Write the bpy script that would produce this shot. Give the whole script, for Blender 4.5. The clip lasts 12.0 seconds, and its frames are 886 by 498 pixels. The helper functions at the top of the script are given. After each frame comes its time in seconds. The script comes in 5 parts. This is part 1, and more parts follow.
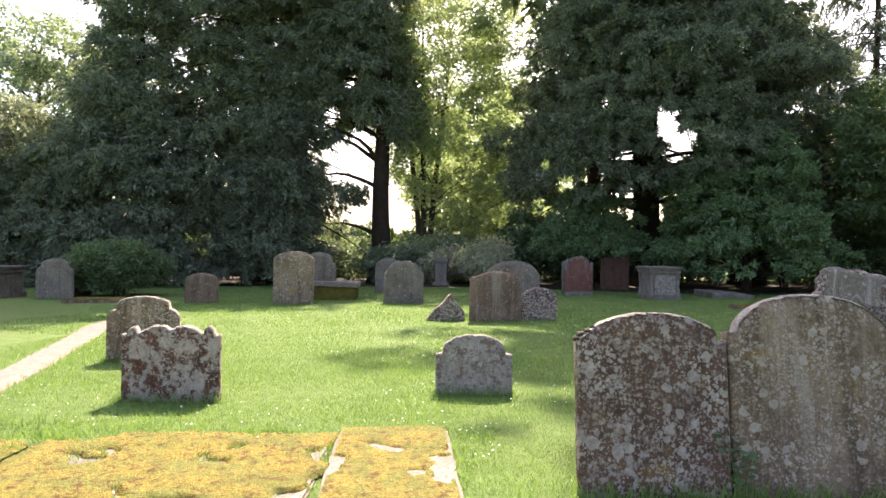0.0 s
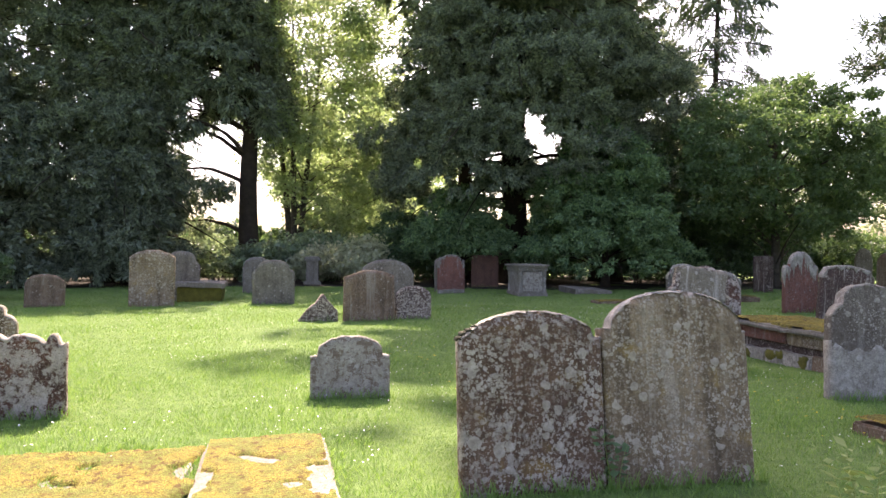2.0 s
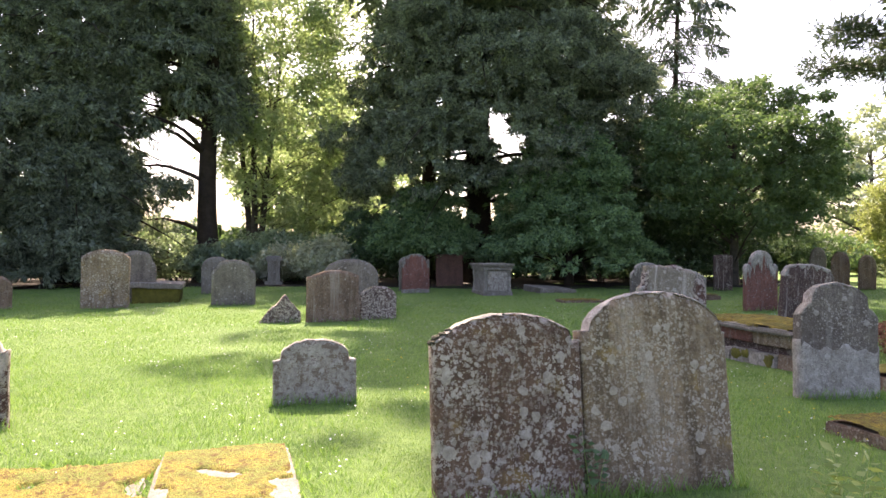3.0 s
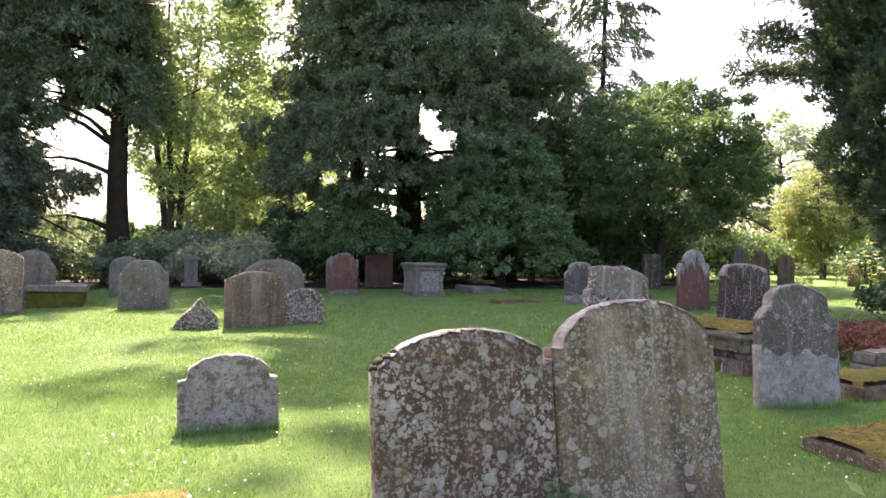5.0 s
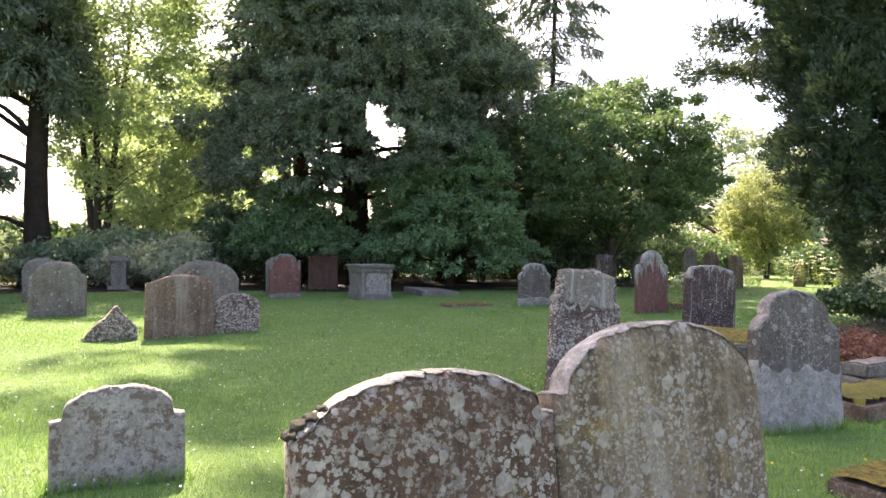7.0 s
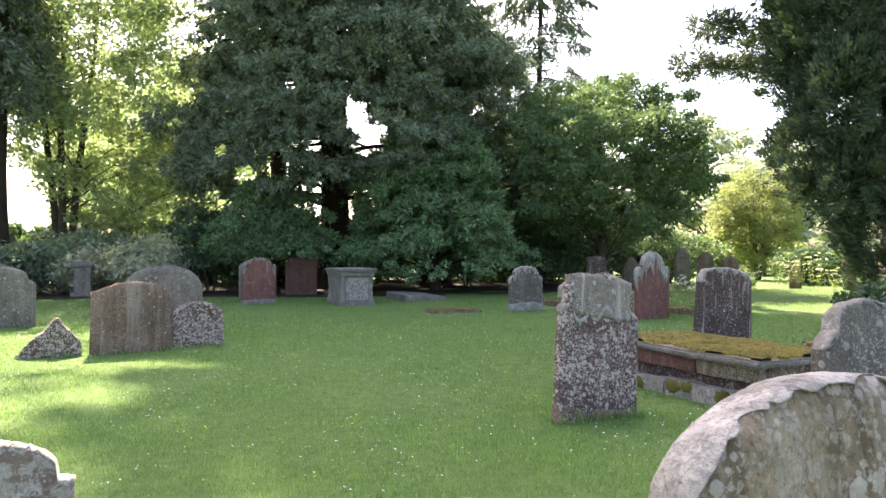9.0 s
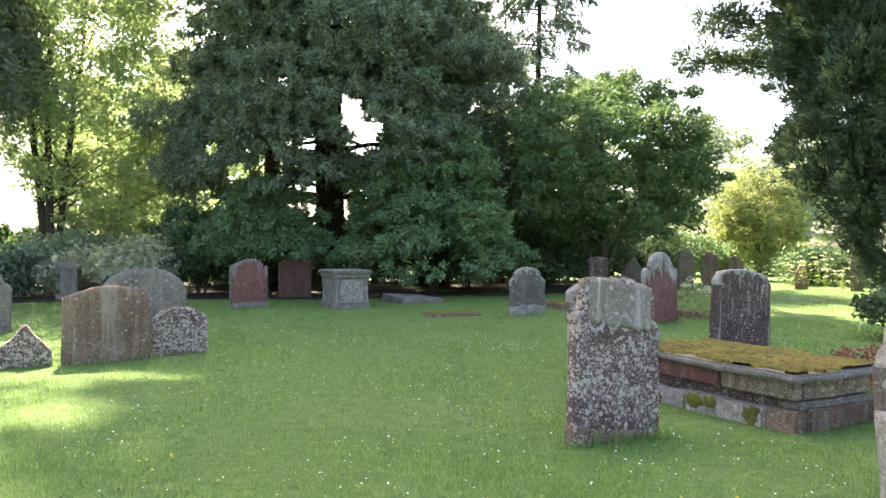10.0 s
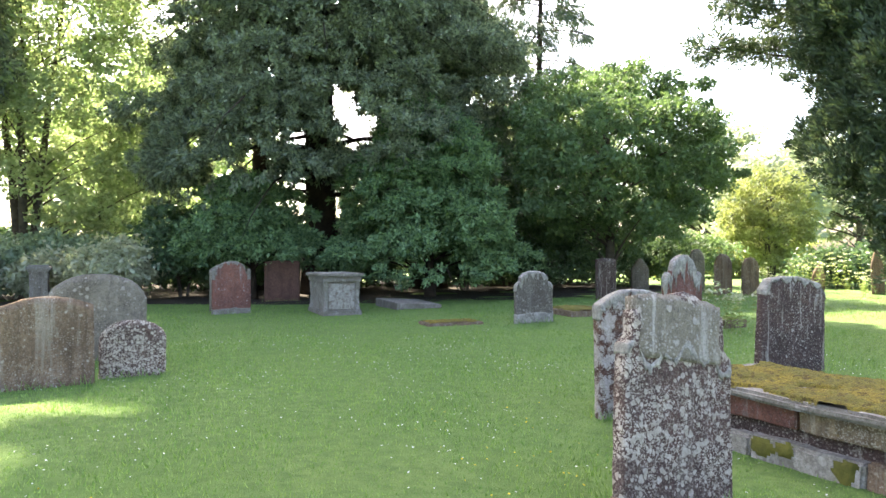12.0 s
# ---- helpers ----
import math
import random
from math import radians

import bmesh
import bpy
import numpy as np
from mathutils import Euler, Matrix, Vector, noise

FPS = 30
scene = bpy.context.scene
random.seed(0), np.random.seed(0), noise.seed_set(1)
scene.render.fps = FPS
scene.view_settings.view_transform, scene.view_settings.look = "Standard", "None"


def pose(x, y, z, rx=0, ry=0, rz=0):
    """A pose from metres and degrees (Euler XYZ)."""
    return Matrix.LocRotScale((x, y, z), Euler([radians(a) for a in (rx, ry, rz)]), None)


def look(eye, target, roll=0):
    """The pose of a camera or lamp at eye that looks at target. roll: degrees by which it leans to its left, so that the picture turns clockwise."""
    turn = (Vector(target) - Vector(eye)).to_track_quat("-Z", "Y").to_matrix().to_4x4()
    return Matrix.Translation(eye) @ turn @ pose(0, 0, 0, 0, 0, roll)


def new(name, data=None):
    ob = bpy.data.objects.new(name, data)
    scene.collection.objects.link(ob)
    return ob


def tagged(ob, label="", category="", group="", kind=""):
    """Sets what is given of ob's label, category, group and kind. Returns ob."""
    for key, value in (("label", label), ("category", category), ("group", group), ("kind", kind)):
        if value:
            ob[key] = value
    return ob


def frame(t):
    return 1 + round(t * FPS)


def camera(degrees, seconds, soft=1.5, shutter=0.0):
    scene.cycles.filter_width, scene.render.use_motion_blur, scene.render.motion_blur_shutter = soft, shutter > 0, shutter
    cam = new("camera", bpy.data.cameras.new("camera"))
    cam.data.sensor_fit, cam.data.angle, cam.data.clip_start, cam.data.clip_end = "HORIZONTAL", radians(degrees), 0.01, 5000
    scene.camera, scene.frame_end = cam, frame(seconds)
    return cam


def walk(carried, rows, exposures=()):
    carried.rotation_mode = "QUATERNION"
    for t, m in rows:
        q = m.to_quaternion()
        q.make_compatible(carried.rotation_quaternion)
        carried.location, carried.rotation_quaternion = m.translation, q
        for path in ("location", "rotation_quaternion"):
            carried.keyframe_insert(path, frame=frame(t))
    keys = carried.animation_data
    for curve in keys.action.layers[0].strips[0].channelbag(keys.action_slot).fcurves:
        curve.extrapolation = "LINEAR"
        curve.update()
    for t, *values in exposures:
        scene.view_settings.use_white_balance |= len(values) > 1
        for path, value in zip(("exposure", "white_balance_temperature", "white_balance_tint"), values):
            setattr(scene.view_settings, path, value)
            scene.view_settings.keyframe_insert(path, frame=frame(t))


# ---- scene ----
cam = camera(66.6, 12.0)
PATH = [
    (0, (0.727, 0.99, 1.429), (0.253, 2.933, 1.44), 0.4),
    (0.5, (0.71, 1.003, 1.431), (0.367, 2.973, 1.441), 0.4),
    (1, (0.702, 1.027, 1.431), (0.479, 3.015, 1.44), 0.3),
    (1.5, (0.683, 1.055, 1.432), (0.535, 3.049, 1.441), 0.3),
    (2, (0.653, 1.115, 1.434), (0.554, 3.113, 1.442), 0.3),
    (2.5, (0.612, 1.207, 1.434), (0.566, 3.207, 1.442), 0.2),
    (3, (0.589, 1.324, 1.437), (0.6, 3.324, 1.443), 0.2),
    (5, (0.518, 2.108, 1.445), (0.743, 4.095, 1.449), 0.2),
    (5.5, (0.507, 2.342, 1.449), (0.782, 4.323, 1.453), 0.2),
    (6, (0.522, 2.587, 1.453), (0.842, 4.561, 1.456), 0.2),
    (6.5, (0.561, 2.856, 1.457), (0.919, 4.824, 1.462), 0.2),
    (7, (0.61, 3.135, 1.459), (0.99, 5.099, 1.464), 0.2),
    (9, (0.807, 4.313, 1.451), (1.234, 6.267, 1.464), -0.1),
    (9.5, (0.866, 4.643, 1.456), (1.297, 6.596, 1.469), -0.1),
    (10, (0.933, 4.973, 1.465), (1.368, 6.925, 1.479), -0.2),
    (10.5, (0.99, 5.31, 1.48), (1.428, 7.261, 1.494), -0.2),
    (11, (1.07, 5.666, 1.485), (1.509, 7.617, 1.499), -0.3),
    (11.5, (1.151, 6.017, 1.512), (1.592, 7.968, 1.525), -0.2),
    (12, (1.22, 6.409, 1.528), (1.665, 8.359, 1.54), -0.2),
]
walk(cam, [(t, look(eye, target, roll)) for t, eye, target, roll in PATH], exposures=[(0, 1.82, 6800, 23), (2.5, 1.96, 6800, 25), (5.5, 2.12, 6700, 25), (7, 2.26, 6650, 24), (9.5, 2.5, 6600, 16), (12, 2.85, 6600, 12)])

# ---- light ----
SUN_AZ, SUN_EL = radians(-8), radians(49)
world = bpy.data.worlds.new("world")
scene.world = world
world.use_nodes = True
wn = world.node_tree
sky = wn.nodes.new("ShaderNodeTexSky")
sky.sky_type, sky.sun_disc = "NISHITA", False
sky.sun_elevation, sky.sun_rotation = SUN_EL, SUN_AZ
sky.air_density, sky.dust_density, sky.ozone_density = 1.0, 4.0, 1.0
wn.nodes["Background"].inputs["Strength"].default_value = 0.13
wn.links.new(sky.outputs["Color"], wn.nodes["Background"].inputs["Color"])
sun_dir = Vector((math.sin(SUN_AZ) * math.cos(SUN_EL), math.cos(SUN_AZ) * math.cos(SUN_EL), math.sin(SUN_EL)))
sun = new("sun", bpy.data.lights.new("sun", "SUN"))
sun.data.energy, sun.data.angle, sun.data.color = 5.0, radians(0.6), (1.0, 0.9, 0.72)
sun.matrix_world = look(sun_dir * 60, (0, 0, 0))

# ---- materials ----


def ramp(nt, fac, stops):
    r = nt.nodes.new("ShaderNodeValToRGB")
    e = r.color_ramp.elements
    while len(e) < len(stops):
        e.new(0.5)
    for k, (p, c) in enumerate(stops):
        e[k].position = p
        e[k].color = (*c, 1) if len(c) == 3 else c
    nt.links.new(fac, r.inputs["Fac"])
    return r.outputs["Color"]


def noise_tex(nt, vec, scale, detail=4.0, rough=0.6, dist=0.0):
    n = nt.nodes.new("ShaderNodeTexNoise")
    n.inputs["Scale"].default_value, n.inputs["Detail"].default_value = scale, detail
    n.inputs["Roughness"].default_value, n.inputs["Distortion"].default_value = rough, dist
    nt.links.new(vec, n.inputs["Vector"])
    return n.outputs["Fac"]


def mix(nt, fac, a, b, mode="MIX"):
    m = nt.nodes.new("ShaderNodeMix")
    m.data_type, m.blend_type = "RGBA", mode
    for sock, v in ((m.inputs["Factor"], fac), (m.inputs["A"], a), (m.inputs["B"], b)):
        if isinstance(v, bpy.types.NodeSocket):
            nt.links.new(v, sock)
        elif isinstance(v, (int, float)):
            sock.default_value = v
        else:
            sock.default_value = (*v, 1)
    return m.outputs["Result"]


def mathn(nt, op, a, b=0.0):
    m = nt.nodes.new("ShaderNodeMath")
    m.operation = op
    for k, v in enumerate((a, b)):
        if isinstance(v, bpy.types.NodeSocket):
            nt.links.new(v, m.inputs[k])
        else:
            m.inputs[k].default_value = v
    return m.outputs["Value"]


def material(name, rough=0.9):
    m = bpy.data.materials.new(name)
    m.use_nodes = True
    nt = m.node_tree
    b = nt.nodes["Principled BSDF"]
    b.inputs["Roughness"].default_value = rough
    b.inputs["Specular IOR Level"].default_value = 0.25
    return m, nt, b


def bump(nt, b, height, strength=0.5, distance=0.02):
    n = nt.nodes.new("ShaderNodeBump")
    n.inputs["Strength"].default_value, n.inputs["Distance"].default_value = strength, distance
    nt.links.new(height, n.inputs["Height"])
    nt.links.new(n.outputs["Normal"], b.inputs["Normal"])


def local_coords(nt):
    """Object coordinates, shifted by a random amount for each object."""
    tc = nt.nodes.new("ShaderNodeTexCoord")
    oi = nt.nodes.new("ShaderNodeObjectInfo")
    add = nt.nodes.new("ShaderNodeVectorMath")
    add.operation = "ADD"
    comb = nt.nodes.new("ShaderNodeCombineXYZ")
    r = mathn(nt, "MULTIPLY", oi.outputs["Random"], 37.0)
    for k in range(3):
        nt.links.new(r, comb.inputs[k])
    nt.links.new(tc.outputs["Object"], add.inputs[0])
    nt.links.new(comb.outputs["Vector"], add.inputs[1])
    return add.outputs["Vector"]


def spots(nt, vec, scale, size, wobble_scale=14.0, wobble=0.35):
    """Roundish crusts of lichen: 1 inside a spot, 0 outside."""
    nz = nt.nodes.new("ShaderNodeTexNoise")
    nz.inputs["Scale"].default_value, nz.inputs["Detail"].default_value = wobble_scale, 4
    nt.links.new(vec, nz.inputs["Vector"])
    sc = nt.nodes.new("ShaderNodeVectorMath")
    sc.operation = "SCALE"
    sc.inputs["Scale"].default_value = wobble / scale
    nt.links.new(nz.outputs["Color"], sc.inputs[0])
    add = nt.nodes.new("ShaderNodeVectorMath")
    add.operation = "ADD"
    nt.links.new(vec, add.inputs[0])
    nt.links.new(sc.outputs["Vector"], add.inputs[1])
    v = nt.nodes.new("ShaderNodeTexVoronoi")
    v.inputs["Scale"].default_value = scale
    v.inputs["Randomness"].default_value = 1.0
    nt.links.new(add.outputs["Vector"], v.inputs["Vector"])
    sep = nt.nodes.new("ShaderNodeSeparateColor")
    nt.links.new(v.outputs["Color"], sep.inputs["Color"])
    thr = mathn(nt, "MULTIPLY", mathn(nt, "POWER", sep.outputs["Red"], 2.2), size)
    d = mathn(nt, "SUBTRACT", thr, v.outputs["Distance"])
    c = nt.nodes.new("ShaderNodeClamp")
    nt.links.new(mathn(nt, "MULTIPLY", d, 24.0), c.inputs["Value"])
    return c.outputs["Result"]


def stone_material(name, base, dark, pale=(0.36, 0.345, 0.31), big=0.5, small=0.5, sheet=0.5, streak=0.4, ochre=0.0, sheet_scale=3.4, drip=0.2, fleck=0.0, spot_scale=13.0):
    """Weathered sandstone: mottled ground, dark algae, pale lichen in spots, speckles and sheets, run-off streaks and drips."""
    m, nt, b = material(name, 0.92)
    pale = (pale[0], pale[1] * 0.955, pale[2] * 0.97)
    vec = local_coords(nt)
    n1 = noise_tex(nt, vec, 2.2, 6, 0.65, 0.3)
    n2 = noise_tex(nt, vec, 22.0, 5, 0.7)
    n3 = noise_tex(nt, vec, 75.0, 4, 0.7)
    col = mix(nt, ramp(nt, n1, [(0.36, (0, 0, 0)), (0.64, (1, 1, 1))]), base, dark)
    col = mix(nt, ramp(nt, n2, [(0.42, (0, 0, 0)), (0.72, (0.8, 0.8, 0.8))]), col, (dark[0] * 0.5, dark[1] * 0.48, dark[2] * 0.46))
    mp = nt.nodes.new("ShaderNodeMapping")
    mp.inputs["Scale"].default_value = (9, 9, 0.7)
    nt.links.new(vec, mp.inputs["Vector"])
    s = noise_tex(nt, mp.outputs["Vector"], 1.0, 4, 0.6, 0.4)
    col = mix(nt, mathn(nt, "MULTIPLY", ramp(nt, s, [(0.5, (0, 0, 0)), (0.68, (1, 1, 1))]), streak), col,
              (dark[0] * 0.42, dark[1] * 0.42, dark[2] * 0.4))
    pale_v = mix(nt, ramp(nt, n2, [(0.35, (0, 0, 0)), (0.65, (1, 1, 1))]), pale, (pale[0] * 0.62, pale[1] * 0.62, pale[2] * 0.58))
    # pale sheets with broken, eaten edges
    sh = mathn(nt, "ADD", mathn(nt, "MULTIPLY", noise_tex(nt, vec, sheet_scale, 9, 0.74, 0.2), 0.85), mathn(nt, "MULTIPLY", n3, 0.15))
    edge = 0.68 - 0.2 * sheet
    shm = ramp(nt, sh, [(edge, (0, 0, 0)), (edge + 0.035, (1, 1, 1))])
    col = mix(nt, mathn(nt, "MULTIPLY", shm, 0.8), col, pale_v)
    if drip:
        dr = mathn(nt, "ADD", mathn(nt, "MULTIPLY", s, -1.0), mathn(nt, "MULTIPLY", n2, 0.35))
        col = mix(nt, mathn(nt, "MULTIPLY", ramp(nt, mathn(nt, "ADD", dr, 0.85), [(0.6, (0, 0, 0)), (0.7, (1, 1, 1))]), drip), col, pale_v)
    pit = mathn(nt, "MULTIPLY", ramp(nt, n3, [(0.54, (0, 0, 0)), (0.62, (1, 1, 1))]), 0.5)
    col = mix(nt, pit, col, (dark[0] * 0.35, dark[1] * 0.34, dark[2] * 0.33))
    if ochre:
        oc = noise_tex(nt, vec, 3.6, 6, 0.65)
        col = mix(nt, mathn(nt, "MULTIPLY", ramp(nt, oc, [(0.58, (0, 0, 0)), (0.68, (1, 1, 1))]), ochre), col, (0.27, 0.17, 0.05))
    if fleck:
        fk = noise_tex(nt, vec, 13.0, 8, 0.78, 0.4)
        col = mix(nt, mathn(nt, "MULTIPLY", ramp(nt, fk, [(0.52, (0, 0, 0)), (0.55, (1, 1, 1))]), fleck), col, (0.12, 0.075, 0.05))
    mask = ramp(nt, noise_tex(nt, vec, 2.6, 4, 0.6), [(0.36, (0.15, 0.15, 0.15)), (0.6, (1, 1, 1))])
    s1 = spots(nt, vec, spot_scale, big, 20.0, 0.5)
    s2 = spots(nt, vec, spot_scale * 3.1, small, 60.0, 0.6)
    speck = ramp(nt, noise_tex(nt, vec, 58.0, 3, 0.55), [(0.55, (0, 0, 0)), (0.6, (1, 1, 1))])
    col = mix(nt, mathn(nt, "MULTIPLY", mathn(nt, "MULTIPLY", s2, mask), 0.85), col, pale_v)
    col = mix(nt, mathn(nt, "MULTIPLY", mathn(nt, "MULTIPLY", speck, mask), 0.7 * small), col, pale)
    col = mix(nt, mathn(nt, "MULTIPLY", s1, 0.72), col, pale_v)
    nt.links.new(col, b.inputs["Base Color"])
    h = mathn(nt, "ADD", mathn(nt, "ADD", mathn(nt, "MULTIPLY", n2, 0.9), mathn(nt, "MULTIPLY", n3, 0.35)),
              mathn(nt, "ADD", mathn(nt, "MULTIPLY", s1, 0.2), mathn(nt, "MULTIPLY", shm, 0.2)))
    bump(nt, b, h, 0.8, 0.014)
    return m


STONE = {
    "red_lichen": stone_material("red sandstone with grey lichen", (0.2, 0.115, 0.075), (0.105, 0.062, 0.043), (0.49, 0.43, 0.37), 0.62, 1.0, 0.66, 0.3, 0.5, 9.0),
    "buff": stone_material("buff sandstone with lichen", (0.29, 0.205, 0.13), (0.175, 0.122, 0.078), (0.5, 0.44, 0.36), 0.6, 0.75, 0.5, 0.8, 0.7, 7.5, 0.45, spot_scale=16.0),
    "white": stone_material("pale limewashed stone", (0.42, 0.38, 0.33), (0.3, 0.26, 0.22), (0.5, 0.47, 0.43), 0.3, 0.3, 0.7, 0.15, fleck=0.75),
    "white_red": stone_material("pale stone flaking to red", (0.16, 0.07, 0.042), (0.085, 0.045, 0.033), (0.53, 0.475, 0.415), 0.4, 0.5, 0.98, 0.1, sheet_scale=7.5),
    "grey": stone_material("grey sandstone", (0.25, 0.215, 0.17), (0.155, 0.13, 0.1), (0.42, 0.39, 0.34), 0.4, 0.4, 0.35, 0.5),
    "brown": stone_material("brown sandstone", (0.255, 0.17, 0.11), (0.15, 0.098, 0.064), (0.45, 0.4, 0.33), 0.3, 0.45, 0.3, 0.6, drip=0.5),
    "red": stone_material("red sandstone", (0.25, 0.105, 0.075), (0.16, 0.07, 0.055), (0.4, 0.36, 0.33), 0.3, 0.35, 0.38, 0.25, drip=0.35),
    "red_plain": stone_material("plain dark red sandstone", (0.17, 0.085, 0.06), (0.11, 0.06, 0.045), (0.24, 0.17, 0.13), 0.15, 0.15, 0.0, 0.3, drip=0.0),
    "dark": stone_material("dark purple sandstone", (0.1, 0.058, 0.046), (0.06, 0.038, 0.033), (0.46, 0.41, 0.35), 0.35, 0.5, 0.42, 0.2, drip=0.85),
    "slate": stone_material("dark grey slate-like stone", (0.165, 0.135, 0.108), (0.115, 0.092, 0.075), (0.4, 0.37, 0.325), 0.5, 0.6, 0.42, 0.2, drip=0.3),
    "crust": stone_material("stone crusted with pale lichen", (0.125, 0.072, 0.056), (0.08, 0.05, 0.042), (0.58, 0.51, 0.42), 0.95, 1.0, 0.42, 0.1, spot_scale=30.0),
    "flag": stone_material("weathered flagstone", (0.28, 0.25, 0.215), (0.18, 0.155, 0.125), (0.42, 0.395, 0.36), 0.3, 0.3, 0.6, 0.0),
    "panel": stone_material("grey buff stone with pale drips", (0.28, 0.235, 0.175), (0.19, 0.155, 0.115), (0.48, 0.44, 0.38), 0.4, 0.6, 0.5, 0.3, drip=0.9),
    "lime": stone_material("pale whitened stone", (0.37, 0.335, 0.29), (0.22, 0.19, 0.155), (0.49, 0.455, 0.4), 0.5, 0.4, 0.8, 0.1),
}


def simple_material(name, c1, c2, scale, rough=0.9, bump_d=0.01, c3=None):
    m, nt, b = material(name, rough)
    vec = local_coords(nt)
    n1 = noise_tex(nt, vec, scale, 6, 0.65)
    n2 = noise_tex(nt, vec, scale * 7, 4, 0.6)
    col = mix(nt, ramp(nt, n1, [(0.36, (0, 0, 0)), (0.64, (1, 1, 1))]), c1, c2)
    col = mix(nt, mathn(nt, "MULTIPLY", n2, 0.45), col, c3 or (c1[0] * 0.4, c1[1] * 0.4, c1[2] * 0.4))
    nt.links.new(col, b.inputs["Base Color"])
    bump(nt, b, n2, 0.6, bump_d)
    return m



def moss_material(name, gold, olive, brown):
    m, nt, b = material(name, 0.98)
    vec = local_coords(nt)
    n1, n2, n3 = noise_tex(nt, vec, 3.5, 6, 0.7), noise_tex(nt, vec, 16.0, 5, 0.7), noise_tex(nt, vec, 120.0, 3, 0.7)
    col = mix(nt, ramp(nt, n1, [(0.45, (0, 0, 0)), (0.56, (1, 1, 1))]), gold, olive)
    col = mix(nt, ramp(nt, n2, [(0.52, (0, 0, 0)), (0.62, (1, 1, 1))]), col, brown)
    col = mix(nt, ramp(nt, n3, [(0.35, (0, 0, 0)), (0.75, (1, 1, 1))]), (brown[0] * 0.6, brown[1] * 0.6, brown[2] * 0.6), col)
    nt.links.new(col, b.inputs["Base Color"])
    bump(nt, b, mathn(nt, "ADD", n3, n2), 1.0, 0.025)
    return m


MOSS = moss_material("golden moss", (0.5, 0.39, 0.05), (0.3, 0.28, 0.05), (0.13, 0.09, 0.03))
# paler copy for the front slabs, with sunlight put into the colours
MOSS_SUNLIT = moss_material("golden moss with sunlight in its colour", (0.55, 0.49, 0.09), (0.33, 0.42, 0.09), (0.2, 0.125, 0.045))
MOSS_GREEN = simple_material("olive moss", (0.17, 0.15, 0.03), (0.09, 0.085, 0.02), 6.0, 0.95, 0.02)
MOSS_DARK = simple_material("dark moss", (0.05, 0.045, 0.025), (0.025, 0.024, 0.016), 30.0, 0.95, 0.01)
BARK = simple_material("dark bark", (0.06, 0.042, 0.03), (0.03, 0.022, 0.017), 4.0, 0.95, 0.03)
BARK_PALE = simple_material("grey bark", (0.12, 0.1, 0.08), (0.06, 0.05, 0.04), 5.0, 0.95, 0.02)
GRAVEL = simple_material("pinkish gravel", (0.3, 0.235, 0.2), (0.2, 0.155, 0.135), 9.0, 0.95, 0.02)
DARK_GROUND = simple_material("dark brown ground", (0.045, 0.032, 0.02), (0.025, 0.02, 0.013), 3.0, 0.95, 0.03)


def leaf_material(name, c1, c2, translucent=0.45, rough=0.5, big=0.25):
    """Leaves that let part of the light through; shade varies leaf by leaf and clump by clump."""
    m, nt, b = material(name, rough)
    b.inputs["Specular IOR Level"].default_value = 0.35
    geo = nt.nodes.new("ShaderNodeNewGeometry")
    tc = nt.nodes.new("ShaderNodeTexCoord")
    n = noise_tex(nt, tc.outputs["Object"], big, 3, 0.6)
    f = mathn(nt, "ADD", mathn(nt, "MULTIPLY", geo.outputs["Random Per Island"], 0.6), mathn(nt, "MULTIPLY", n, 0.5))
    col = ramp(nt, f, [(0.2, c1), (0.85, c2)])
    nt.links.new(col, b.inputs["Base Color"])
    tr = nt.nodes.new("ShaderNodeBsdfTranslucent")
    nt.links.new(mix(nt, 1.0, col, (1.0, 1.0, 0.62), "MULTIPLY"), tr.inputs["Color"])
    ms = nt.nodes.new("ShaderNodeMixShader")
    ms.inputs["Fac"].default_value = translucent
    nt.links.new(b.outputs["BSDF"], ms.inputs[1])
    nt.links.new(tr.outputs["BSDF"], ms.inputs[2])
    nt.links.new(ms.outputs["Shader"], nt.nodes["Material Output"].inputs["Surface"])
    return m


NEEDLE = leaf_material("dark conifer needles", (0.085, 0.115, 0.088), (0.32, 0.37, 0.275), 0.5)
NEEDLE_LIGHT = leaf_material("fresh conifer needles", (0.075, 0.145, 0.075), (0.27, 0.4, 0.2), 0.45)
BIRCH = leaf_material("light green leaves", (0.25, 0.335, 0.19), (0.42, 0.5, 0.32), 0.68)
BROAD = leaf_material("mid green leaves", (0.085, 0.145, 0.07), (0.165, 0.245, 0.115), 0.42)
LAUREL = leaf_material("dark glossy leaves", (0.06, 0.11, 0.06), (0.13, 0.2, 0.1), 0.35, 0.35)
YELLOW = leaf_material("yellow green leaves", (0.18, 0.22, 0.085), (0.31, 0.34, 0.15), 0.5)
YEW = leaf_material("very dark yew needles", (0.045, 0.07, 0.045), (0.095, 0.13, 0.075), 0.25)
SILVER = leaf_material("pale grey green leaves", (0.38, 0.41, 0.28), (0.58, 0.58, 0.46), 0.5)
# far trees' leaves: haze put into the paler grey green colour
HAZE = leaf_material("distant leaves greyed with painted haze", (0.24, 0.29, 0.22), (0.34, 0.38, 0.28), 0.5)
PINK = leaf_material("reddish ground cover", (0.2, 0.06, 0.05), (0.32, 0.16, 0.1), 0.3)
HEDGE = leaf_material("grey green hedge leaves", (0.15, 0.21, 0.14), (0.31, 0.39, 0.27), 0.5, 0.4)
IVY = leaf_material("ivy leaves", (0.04, 0.075, 0.03), (0.12, 0.17, 0.07), 0.3, 0.35)
